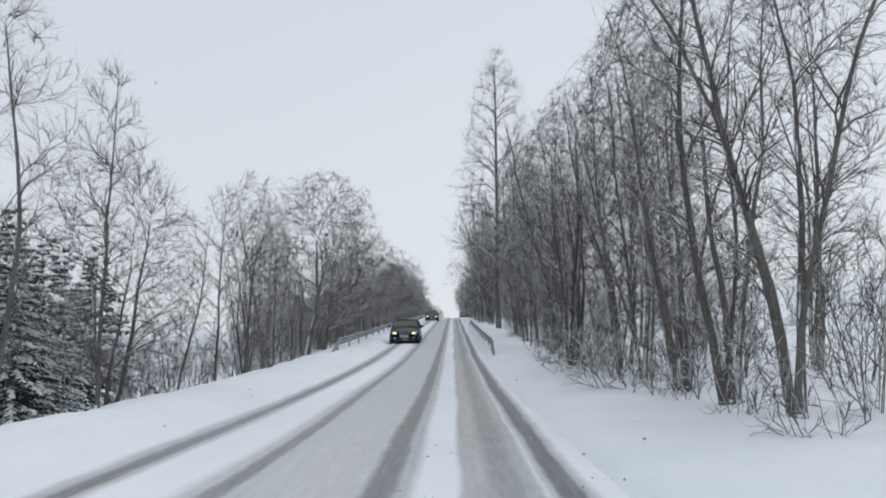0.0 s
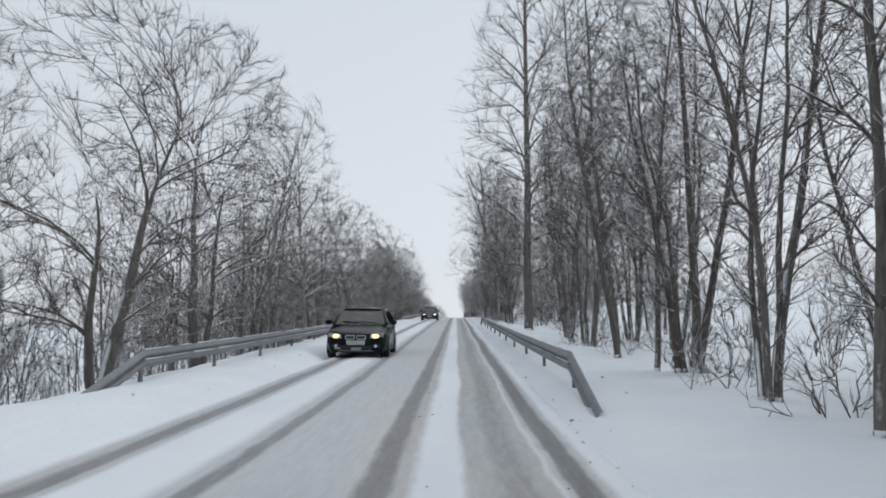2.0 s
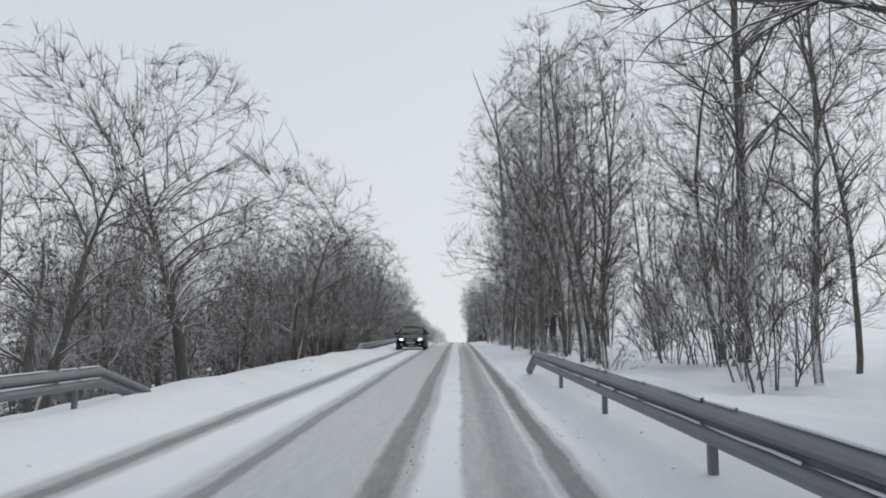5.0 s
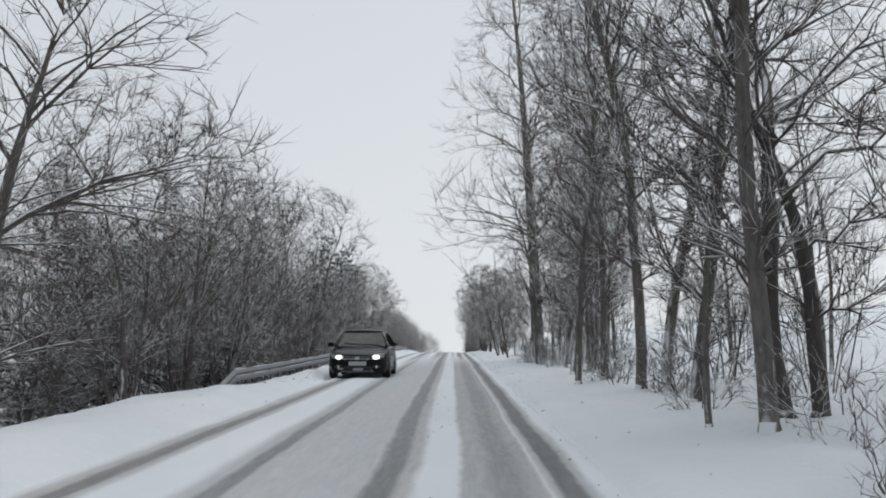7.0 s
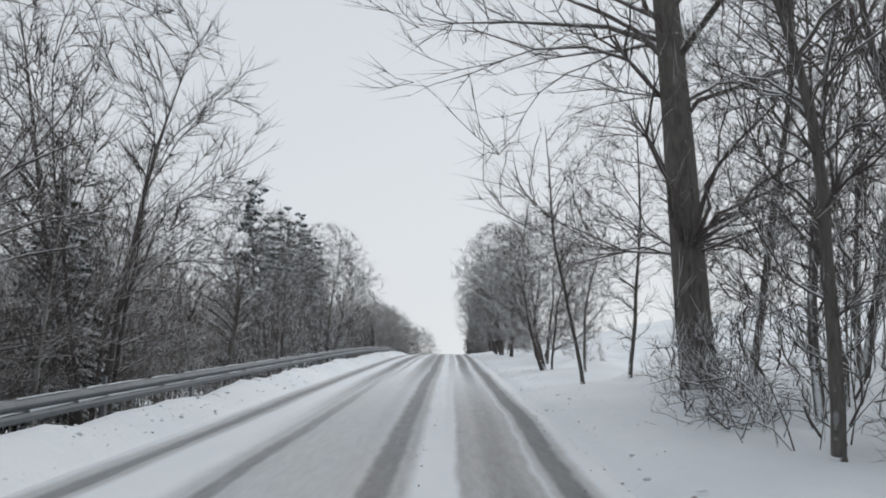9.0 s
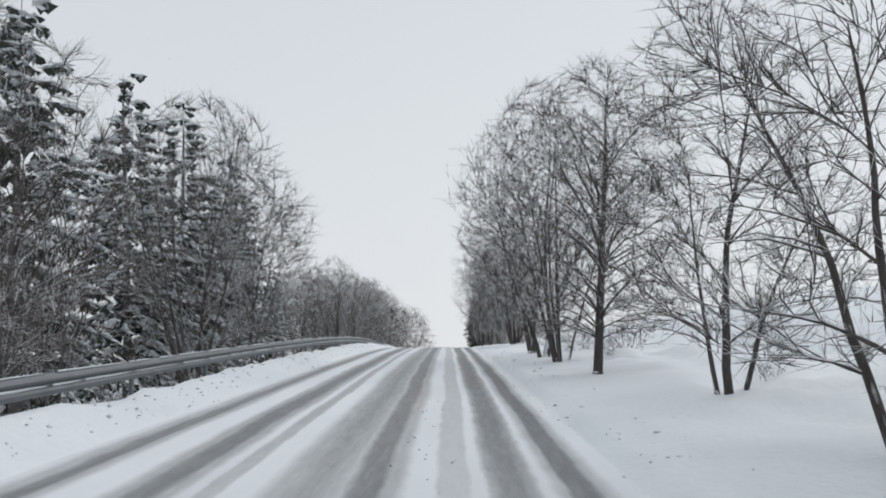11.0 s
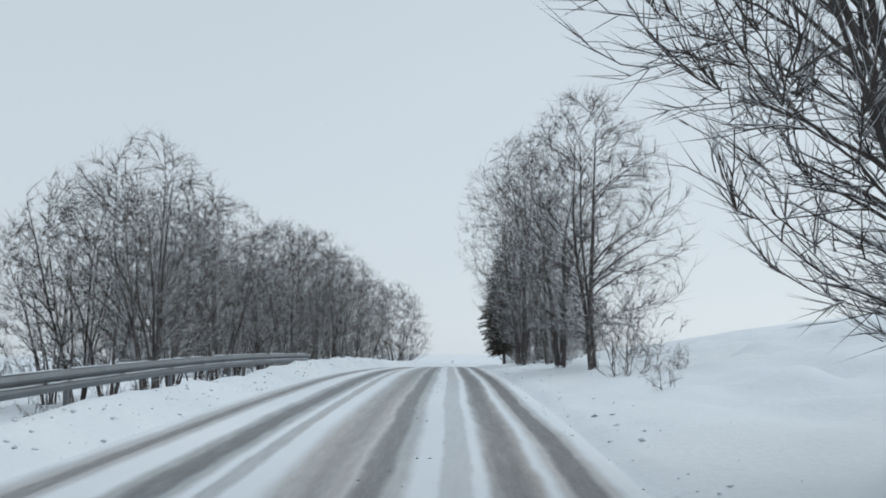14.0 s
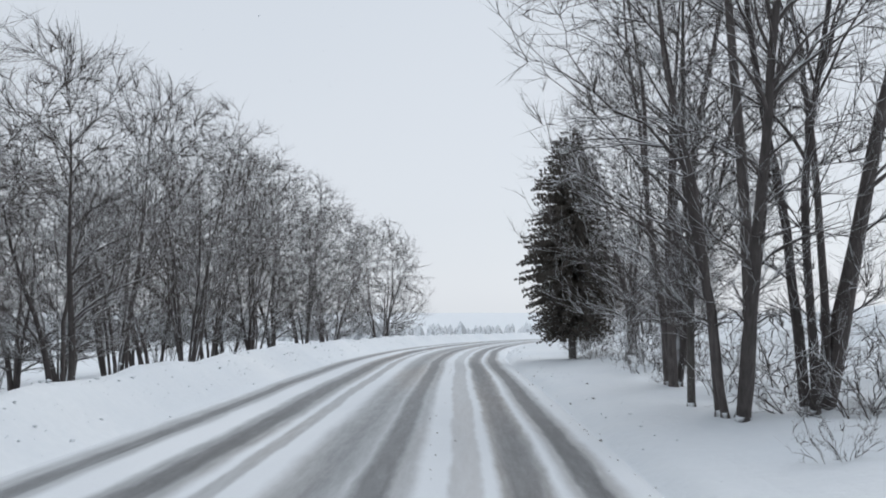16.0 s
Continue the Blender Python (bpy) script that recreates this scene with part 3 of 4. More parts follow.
DOME = ((0.12, 0.5), (0.22, 0.85), (0.42, 1.0), (0.65, 0.93), (0.85, 0.66), (0.95, 0.38), (1.0, 0.12))
COLUMN = ((0.12, 0.35), (0.3, 0.75), (0.55, 1.0), (0.8, 0.75), (0.93, 0.45), (1.0, 0.12))
SPIRE = ((0.12, 0.55), (0.3, 1.0), (0.55, 0.9), (0.8, 0.55), (0.93, 0.3), (1.0, 0.08))
FAN = ((0.1, 0.25), (0.22, 0.55), (0.45, 0.92), (0.65, 1.0), (0.83, 0.8), (0.94, 0.48), (1.0, 0.15))
MAKERS = {
    "lime": lambda i: crown_tree(100 + i, "broad_tree", "leafless broad-crowned tree with dark bark on the snowy verge", 9.5, 3.9, DOME, 1 + i % 2, 0.17, 0.66, 0.22, (30, 150, 560), wobble=0.05, rise=0.55, pads=10, tip=0.0075),
    "alder": lambda i: crown_tree(200 + i, "multi_stem_tree", "leafless multi-stemmed tree with upright branches beside the road", 12.0, 2.4, COLUMN, 4, 0.095, 0.88, 0.14, (34, 130, 400), wobble=0.06, rise=1.0, pads=10, crook=0.1),
    "slim": lambda i: crown_tree(300 + i, "slender_tree", "slender leafless tree with thin dark trunk on the bank", 11.5, 1.9, COLUMN, 1, 0.09, 0.95, 0.3, (24, 90, 270), wobble=0.04, rise=0.9, pads=6, crook=0.1),
    "poplar": lambda i: crown_tree(400 + i, "tall_tree", "tall leafless tree with ascending branches above the roadside thicket", 24.0, 4.8, SPIRE, 1, 0.25, 0.97, 0.1, (40, 190, 560), wobble=0.014, rise=0.9, twig_len=1.0, twigs=6, tip=0.009),
    "large": lambda i: crown_tree(450 + i, "large_tree", "large leafless tree with a thick dark trunk and wide limbs", 22.0, 5.6, ((0.1, 0.55), (0.25, 1.0), (0.6, 0.9), (0.85, 0.6), (1.0, 0.15)), 1, 0.32, 0.95, 0.05, (40, 210, 600), wobble=0.012, rise=0.5, twig_len=0.8, twigs=6, tip=0.008, pads=4, crook=0.14),
    "birch": lambda i: crown_tree(500 + i, "birch_tree", "leafless birch with pale bark and hanging twigs", 12.0, 2.0, SPIRE, 1, 0.085, 0.97, 0.3, (26, 90, 240), bark=M_BIRCH, wobble=0.03, rise=0.9, hang=0.5, twig_len=0.7, tip=0.006),
    "frosty": lambda i: crown_tree(600 + i, "snowy_tree", "leafless dome-crowned tree with snow on its branches", 7.2, 2.8, DOME, 3, 0.085, 0.74, 0.26, (34, 160, 560), bark=M_FROST, twig=M_FROST, twig_len=0.45, wobble=0.06, rise=0.7, pads=14, tip=0.0067),
    "dome": lambda i: crown_tree(640 + i, "dense_round_tree", "leafless tree with a dense round crown of fine branches", 8.0, 2.9, DOME, 1 + 2 * i, 0.125 - 0.035 * i, 0.93, 0.13, (54, 240, 700), bark=M_FROST, twig=M_FROST, twig_len=0.5, wobble=0.03, rise=0.75, pads=8),
    "vase": lambda i: crown_tree(670 + i, "fan_crowned_tree", "leafless tree with a rounded fan of fine upswept branches", 7.6, 2.9, FAN, 7, 0.065, 0.9, 0.24, (44, 200, 560), bark=M_FROST, twig=M_FROST, twig_len=0.5, wobble=0.04, rise=1.0, pads=12, tip=0.0067),
    "stem": lambda i: crown_tree(270 + i, "dark_stemmed_tree", "dark leafless tree of several stems with snow in the forks", 11.0, 3.0, FAN, 5, 0.10, 0.88, 0.2, (40, 180, 560), bark=M_FROST, twig=M_FROST, wobble=0.05, rise=1.0, pads=14, crook=0.08),
    "crooked": lambda i: crown_tree(650 + i, "crooked_tree", "crooked forked tree with snow lying along its branches", 8.6, 3.0, FAN, 2, 0.13, 0.75, 0.12, (28, 130, 420), bark=M_FROST, twig=M_FROST, wobble=0.085, rise=0.75, crook=0.2, twig_len=0.45, pads=16),
    "bush": lambda i: brush(700 + i, "bare_bush", "bare shrub of thin stems at the foot of the trees", 2.2, 9, 0.7, 0.013, 1.0, 45, 3, 3, 0.3, 0.2, 0.8),
    "thicket": lambda i: brush(750 + i, "thicket_bush", "tall tangled bare thicket of saplings", 5.2, 9, 0.36, 0.03, 2.0, 45, 5, 5, 0.6, 0.11),
    "spruce": lambda i: conifer(800 + i, "spruce", "dark spruce with snow on drooping boughs", 10.0, 2.8, M_NEEDLE, 160, small=0.75, load=4),
    "brown": lambda i: conifer(850 + i, "conifer", "dense brown-green conifer with little snow", 8.0, 2.1, M_NEEDLE_BARE, 900, -0.6, 0.9, 0.5, 0.4, foot=0.5),
}
VARIANTS = {"lime": 4, "alder": 4, "slim": 4, "poplar": 2, "large": 1, "birch": 3, "frosty": 4, "dome": 2, "crooked": 3, "vase": 4, "stem": 3, "bush": 3, "thicket": 4, "spruce": 2, "brown": 1}
made = {}
turn = np.random.RandomState(7)


def plant(kind, x, y, size=1.0, rot=None, which=None, wide=1.0, lean=(0, 0)):
    """Stand a tree of a kind on the snow, x metres beside the camera's line, y metres along."""
    i = which if which is not None else turn.randint(VARIANTS[kind])
    r = turn.uniform(0, 360) if rot is None else rot
    xx = x + float(road_x(y))
    m = pose(xx, y, float(ground_z(xx, y)), lean[0] + turn.uniform(-2, 2), lean[1] + turn.uniform(-2, 2), r)
    m = m @ Matrix.Diagonal((size * wide, size * wide, size * turn.uniform(0.96, 1.06), 1))
    if (kind, i) not in made:
        made[kind, i] = MAKERS[kind](i)
        made[kind, i].matrix_basis = m
        return made[kind, i]
    proto = made[kind, i]
    hold = proto.scale.copy()
    proto.scale = (1, 1, 1)
    ob = copy_thing(proto, m)
    proto.scale = hold
    return ob


def row(kinds, y0, y1, step, x0, x1, s0, s1):
    y = y0
    while y < y1:
        plant(kinds[turn.randint(len(kinds))], turn.uniform(x0, x1), y, turn.uniform(s0, s1))
        y += step * turn.uniform(0.6, 1.4)


# single trees beside the own lane: kind, sideways, along, size, turn, variant
for k, x, y, s, r, i in (("alder", 4.6, 12.2, 0.85, 82, 3), ("alder", 4.5, 14.9, 0.85, 194, 1), ("alder", 4.7, 18.6, 0.85, 190, 2), ("slim", 4.4, 24, 0.8, 104, 3), ("alder", 4.6, 22, 0.8, 20, 0), ("alder", 5.0, 26.5, 0.85, 95, 0),
                   ("stem", 3.9, 29.6, 0.85, 197, 1), ("alder", 4.2, 34.4, 0.9, 129, 0), ("slim", 4.1, 36.9, 0.9, 134, 0), ("alder", 4.3, 40.5, 0.9, 40, 2), ("stem", 4.4, 45.3, 1.0, 345, 0), ("slim", 3.9, 45.9, 0.7, 10, 2),
                   ("slim", 4.0, 50.3, 0.95, 127, 1), ("slim", 4.3, 52.4, 1.0, 220, 3), ("alder", 4.3, 57.4, 0.9, 259, 0), ("slim", 4.1, 60.3, 1.05, 75, 2), ("slim", 4.5, 63.4, 0.9, 108, 3), ("alder", 4.8, 66.0, 0.8, 149, 2), ("slim", 5.2, 70, 1.0, 149, 3),
                   ("poplar", 3.9, 76.8, 1.0, 189, 0), ("poplar", 7.5, 94, 0.75, 19, 1), ("slim", 3.8, 93.3, 0.8, 60, 1), ("alder", 4.1, 98.9, 0.95, 10, 1), ("slim", 4.4, 98.3, 1.0, 200, 3),
                   ("alder", 4.2, 104.9, 1.0, 52, 2), ("slim", 3.6, 108.6, 1.35, 302, 0), ("crooked", 4.6, 110.2, 1.25, 175, 1), ("slim", 3.2, 109.5, 0.55, 90, 2), ("slim", 4.0, 113.5, 1.3, 283, 1), ("slim", 3.8, 116.9, 1.4, 287, 2), ("slim", 4.3, 116.6, 1.4, 30, 3),
                   ("slim", 3.0, 119.8, 0.95, 71, 2), ("slim", 3.8, 120.8, 1.2, 140, 0), ("slim", 3.3, 123.6, 1.15, 315, 1), ("alder", 4.2, 125.5, 0.9, 80, 1), ("slim", 3.9, 130, 0.95, 12, 3), ("slim", 3.3, 134, 0.8, 250, 2), ("bush", 3.4, 135, 1.1, 303, 1), ("large", 4.1, 141.1, 1.0, 170, 0),
                   ("slim", 5.4, 142.7, 0.95, 296, 3), ("slim", 4.6, 137.5, 0.85, 30, 1), ("thicket", 8.5, 144.5, 1.0, 306, 0), ("thicket", 6.2, 147, 0.9, 39, 0), ("slim", 2.95, 146.4, 0.55, 161, 3), ("slim", 4.1, 147.2, 0.6, 282, 1),
                   ("frosty", 2.95, 154.2, 0.72, 188, 1), ("slim", 3.6, 150.5, 0.45, 100, 2), ("frosty", 3.5, 161, 0.85, 327, 0), ("frosty", 4.0, 167, 0.85, 211, 2),
                   ("dome", 3.1, 173.0, 0.86, 200, 0), ("vase", 3.0, 178.3, 0.98, 60, 2), ("crooked", 3.0, 182.2, 0.95, 8, 0), ("crooked", 3.0, 186.0, 0.92, 77, 1),
                   ("vase", 3.5, 201.8, 1.02, 9, 0), ("vase", 3.62, 202.1, 0.95, 130, 2), ("slim", 5.3, 203, 0.38, 250, 3), ("bush", 3.8, 193, 0.7, 151, 2),
                   ("dome", 3.8, 220.6, 1.0, 60, 1), ("crooked", 3.2, 222.9, 0.85, 292, 2), ("slim", 3.5, 228.4, 0.5, 136, 1), ("thicket", 3.7, 215.6, 0.42, 217, 0), ("bush", 3.75, 215.2, 0.8, 350, 0), ("bush", 3.5, 211, 0.3, 356, 2), ("bush", 2.9, 231.0, 0.28, 10, 1), ("bush", 3.2, 104.6, 0.5, 70, 1), ("bush", 3.6, 103.9, 0.6, 200, 0),
                   ("stem", 3.0, 234.0, 0.85, 322, 0), ("stem", 4.2, 234.8, 0.85, 271, 1), ("slim", 2.9, 235.4, 0.6, 60, 0), ("stem", 3.4, 238.5, 0.85, 52, 2), ("stem", 4.6, 243, 0.8, 14, 1), ("frosty", 4.4, 247, 1.0, 90, 3), ("bush", 4.2, 231.5, 0.35, 321, 0),
                   ("thicket", 4.4, 255, 0.7, 75, 0)):
    plant(k, x, y, s, r, i)
# undergrowth that fills the gaps
for x, y, s in ((6.2, 24, 0.6), (7.0, 29, 0.7), (5.6, 34, 0.5), (6.6, 39, 0.7)):
    plant("thicket", x, y, s)
for x, y, s in ((6.4, 26.5, 0.95), (7.6, 31, 1.0), (6.8, 36, 0.9), (8.4, 41, 0.9), (7.0, 57, 0.9)):
    plant("slim", x, y, s)
row(("bush",), 148, 226, 3.4, -7.6, -6.3, 0.45, 0.75)
row(("bush",), 234, 259, 1.7, 3.5, 4.4, 0.4, 0.7)
# brush on the snow under the belt
for x, y, s in ((3.5, 20, 0.75), (3.7, 23, 0.85), (3.4, 26, 0.7), (3.8, 29, 0.8), (4.4, 184.5, 0.6), (4.8, 188.5, 0.65), (4.6, 191, 0.5), (5.2, 181, 0.6), (3.6, 137.2, 0.7), (3.9, 227, 0.4), (4.3, 234.5, 0.7), (5.0, 237.5, 0.8), (5.6, 243, 0.8)):
    plant("bush", x, y, s, None, None, 1.5)
# the rest of the belt
row(("alder", "slim", "slim"), 14, 60, 6.5, 5.8, 9.5, 0.7, 0.9)
row(("thicket",), 13, 34, 3.6, 5.4, 8.5, 0.55, 0.9)
row(("thicket",), 34, 74, 7.0, 6.0, 9.5, 0.4, 0.75)
row(("alder", "slim", "slim"), 60, 98, 4.0, 5.5, 9.5, 0.8, 1.0)
row(("alder", "slim", "slim"), 98, 140, 7.5, 5.8, 9.5, 0.75, 0.95)
row(("thicket",), 74, 100, 2.4, 5.2, 8.5, 0.7, 1.0)
row(("thicket",), 100, 132, 5.5, 5.5, 8.5, 0.5, 0.85)
row(("bush",), 10, 58, 3.2, 3.9, 5.2, 0.6, 0.9)
row(("bush",), 94, 146, 5.0, 3.6, 5.0, 0.5, 0.8)
row(("bush",), 146, 240, 9.0, 4.2, 6.5, 0.3, 0.5)
row(("frosty", "thicket"), 263, 300, 3.0, 4.5, 9.5, 0.8, 1.0)

# single trees beside the oncoming lane: kind, sideways, along, size, turn, variant
for k, x, y, s, r, i in (("alder", -7.3, 14.0, 0.68, 40, 1), ("slim", -6.6, 17.0, 0.55, 10, 0), ("frosty", -7.4, 19.5, 0.8, 10, 1), ("spruce", -12, 27, 0.6, 0, 0), ("spruce", -13, 33, 0.7, 50, 1), ("spruce", -10.5, 21, 0.6, 90, 0), ("spruce", -9.2, 19, 0.5, 9, 1), ("spruce", -18, 42, 0.8, 120, 1),
                   ("alder", -6.9, 30.5, 0.56, 100, 2), ("slim", -6.7, 32.3, 0.58, 210, 1), ("slim", -8.0, 26.5, 0.48, 10, 3), ("slim", -7.4, 28.5, 0.52, 80, 0), ("alder", -7.9, 35, 0.52, 60, 0), ("slim", -7.2, 36.5, 0.55, 20, 2), ("alder", -8.0, 40, 0.55, 50, 3), ("slim", -7.6, 43, 0.55, 250, 1), ("thicket", -8.6, 37, 0.7, 10, 0), ("thicket", -9.0, 42, 0.75, 40, 1), ("thicket", -8.8, 46, 0.75, 200, 2), ("thicket", -9.4, 51, 0.8, 300, 3), ("thicket", -8.4, 53, 0.6, 90, 1),
                   ("lime", -7.7, 47.6, 0.98, 20, 1), ("lime", -8.1, 56.8, 1.15, 130, 3), ("birch", -7.6, 64, 0.95, 10, 0), ("birch", -7.0, 70.5, 1.0, 90, 1),
                   ("alder", -7.6, 61, 0.7, 300, 0), ("alder", -8.4, 67, 0.72, 30, 3), ("lime", -7.4, 74, 0.85, 250, 2), ("alder", -7.8, 80, 0.72, 70, 1), ("lime", -7.6, 95.5, 1.05, 200, 0), ("lime", -7.4, 86, 0.72, 15, 1),
                   ("lime", -7.2, 111, 1.0, 330, 1), ("lime", -7.6, 102, 0.6, 110, 2), ("frosty", -7.4, 118.5, 1.05, 70, 2), ("vase", -7.8, 124, 1.15, 290, 1), ("vase", -7.9, 129, 1.05, 190, 3),
                   ("birch", -6.7, 133.5, 0.42, 20, 2), ("lime", -8.4, 134.5, 1.0, 70, 0), ("lime", -8.8, 140.5, 1.05, 190, 2), ("birch", -6.8, 141, 0.5, 80, 0), ("vase", -7.9, 146, 1.35, 250, 0), ("birch", -7.0, 151, 0.45, 140, 1), ("lime", -8.0, 158, 0.8, 40, 2), ("frosty", -7.6, 166, 1.05, 310, 0),
                   ("vase", -7.6, 181.5, 1.25, 30, 2), ("frosty", -8.4, 186, 1.2, 120, 1), ("vase", -8.2, 192, 1.1, 260, 3), ("spruce", -13.8, 213, 1.3, 0, 0), ("spruce", -12.8, 206, 1.15, 70, 1), ("spruce", -11.2, 198, 1.1, 140, 0), ("spruce", -11, 191, 1.2, 210, 1), ("spruce", -10.5, 184, 1.1, 20, 0), ("spruce", -11, 177, 1.2, 100, 1), ("spruce", -9.5, 203, 0.5, 300, 0),
                   ("vase", -8.3, 221.5, 0.98, 0, 1), ("frosty", -9.4, 226, 0.95, 50, 0), ("vase", -8.8, 231, 0.92, 140, 2), ("frosty", -8.2, 236, 0.95, 230, 3), ("frosty", -8.5, 243.5, 1.12, 320, 1), ("vase", -9.2, 248.5, 1.15, 80, 0), ("vase", -9.0, 254, 1.2, 10, 3)):
    plant(k, x, y, s, r, i)
row(("alder", "lime", "slim"), 60, 172, 4.2, -13.5, -9.5, 0.55, 0.8)
row(("thicket",), 56, 176, 2.1, -14, -7.6, 0.75, 1.15)
row(("alder", "frosty", "lime"), 98, 176, 3.4, -16, -10.5, 0.7, 0.9)
row(("spruce",), 104, 160, 5.0, -17, -11.5, 0.6, 0.85)
row(("thicket",), 20, 58, 2.2, -13, -8.4, 0.45, 0.7)
row(("spruce",), 130, 140, 4.0, -14, -11, 0.8, 1.0)
row(("bush",), 20, 170, 9.0, -8.5, -6.8, 0.5, 0.9)
row(("thicket",), 222, 264, 5.0, -14, -10, 0.5, 0.7)
row(("frosty", "vase"), 224, 262, 4.0, -14, -10, 0.85, 1.0)
row(("frosty", "vase"), 255, 288, 3.4, -12, -8.5, 1.1, 1.3)
plant("brown", 3.2, 249.5, 0.8, 40, 0, 1.0)
for x, y, s in ((-10.4, 127, 0.62), (-9.6, 133, 0.6), (-11.6, 138, 0.74), (-10.2, 143, 0.7), (-8.8, 130.5, 0.52), (-8.7, 136.5, 0.6), (-9.2, 147, 0.62)):
    plant("spruce", x, y, s)
for x, y, s in ((-11, 235.5, 0.95), (-11.6, 224.5, 0.95), (-10.6, 241, 0.95), (-8.6, 260, 1.2)):
    plant("vase", x, y, s)
for k, x, y, s in (("alder", -9.2, 137, 0.75), ("lime", -10.5, 139, 0.9), ("alder", -9.8, 150, 0.75), ("lime", -9.2, 173.5, 0.95), ("slim", 5.2, 129, 0.9), ("slim", 5.4, 133.5, 0.9),
                   ("slim", 6.2, 137, 0.95), ("alder", 6.6, 141, 0.85), ("slim", 5.2, 145, 0.7), ("thicket", 5.4, 139, 0.9), ("thicket", 5.0, 134, 0.8)):
    plant(k, x, y, s)
row(("bush",), 112, 142, 2.2, 3.5, 4.4, 0.55, 0.85)


# ---------------------------------------------------------------- guard rails
def rail_height(x, y):
    """Height of the middle of the beam over the road: level on the own side, sunk on the other where the bank has slipped."""
    return 0.57 if x > 0 else float(np.interp(y, [93, 112, 126, 140, 181, 205], [0.49, 0.25, 0.24, 0.30, 0.41, 0.45]))


def beam(name, x, y0, y1, drop0, drop1, parent, face):
    """A length of W-shaped rail between two places; drop: how far each end is bent down."""
    prof = ((0.0, 0.155), (0.02, 0.15), (0.06, 0.11), (0.08, 0.075), (0.06, 0.04), (0.015, 0.015), (0.015, -0.015), (0.06, -0.04), (0.08, -0.075), (0.06, -0.11), (0.02, -0.15), (0.0, -0.155))
    n = 5
    verts, faces = [], []
    k = len(prof)
    for i in range(n):
        g = i / (n - 1)
        y = y0 + (y1 - y0) * g
        z = float(road_z(y)) + rail_height(x, y) - (drop0 + (drop1 - drop0) * g)
        xx = x + float(road_x(y))
        for a, b in prof:
            verts.append((xx + face * a, y, z + b))
        for a, b in reversed(prof):
            verts.append((xx + face * (a - 0.008), y, z + b))
    m = 2 * k
    for i in range(n - 1):
        for j in range(m):
            q, w = i * m + j, i * m + (j + 1) % m
            faces.append((q, w, w + m, q + m))
    faces += [tuple(range(m)), tuple(range((n - 1) * m, n * m))[::-1]]
    return child(name, mesh_of(name, verts, faces, M_STEEL, False), parent)


def snow_strip(x, y0, y1, parent, face):
    """Snow lying in the fold of the rail and along its top edge, in uneven lengths."""
    rng = np.random.RandomState(int(y0 * 10 + 77))
    lines = []
    for dz, dx, r in ((0.165, 0.03, 0.020), (-0.012, 0.045, 0.024)):
        y = y0
        while y < y1 - 0.3:
            e = min(y1, y + rng.uniform(0.8, 3.0))
            pts = np.array([(x + float(road_x(q)) + face * dx, q, float(road_z(q)) + rail_height(x, q) + dz + rng.uniform(-0.004, 0.004)) for q in np.linspace(y, e, 5)])
            lines.append((pts, r * rng.uniform(0.5, 1.0), r * 0.4))
            y = e + rng.uniform(0.0, 0.9) * (dz > 0)
    v, f = tubes(lines, 5)
    child("snow_strip", mesh_of("snow_strip", v, f, M_SNOW), parent, "snow lying on the rail")


def guardrail(x, y0, y1, face, label, ramp0=True, ramp1=True):
    ob = thing("guardrail", label, "guardrail", "guardrails beside the road", "", None)
    y = y0
    if ramp0:
        beam("end_section", x, y0 - 3.0, y0, 0.62, 0.0, ob, face)
    while y < y1 - 0.1:
        e = min(y + 4.9, y1)
        beam("beam", x, y, e, 0, 0, ob, face)
        snow_strip(x, y, e, ob, face)
        for py in (y + 0.05,):
            bm = bmesh.new()
            px = x + float(road_x(py)) - face * 0.045
            bmesh.ops.create_cube(bm, size=1, matrix=pose(px, py, float(road_z(py)) - 0.05) @ Matrix.Diagonal((0.06, 0.09, 1.3, 1)))
            part("post", bm, M_STEEL, ob)
        y = e
    if ramp1:
        beam("end_section", x, y1, y1 + 2.2, 0.0, 0.45, ob, face)
    return ob


guardrail(1.83, 42.5, 91.3, -1, "galvanised steel guardrail on the verge with ends sloping into snow")
guardrail(-5.5, 44, 84, 1, "galvanised steel guardrail along the oncoming lane, partly snowed in")
guardrail(-5.5, 121, 231.5, 1, "long galvanised steel guardrail with snow on its beam")


# ---------------------------------------------------------------- cars
def loft(rings, closed_ends=True):
    bm = bmesh.new()
    rows = [[bm.verts.new(p) for p in r] for r in rings]
    k = len(rings[0])
    for a, b in zip(rows, rows[1:]):
        for i in range(k):
            bm.faces.new((a[i], a[(i + 1) % k], b[(i + 1) % k], b[i]))
    if closed_ends:
        bm.faces.new(rows[0][::-1])
        bm.faces.new(rows[-1])
    bmesh.ops.recalc_face_normals(bm, faces=bm.faces)
    return bm


def box(cx, cy, cz, sx, sy, sz, bevel=0.0, turned_by=(0, 0, 0)):
    bm = bmesh.new()
    bmesh.ops.create_cube(bm, size=1, matrix=pose(cx, cy, cz, *turned_by) @ Matrix.Diagonal((sx, sy, sz, 1)))
    if bevel:
        bmesh.ops.bevel(bm, geom=bm.edges[:], offset=bevel, segments=2, affect="EDGES")
    return bm


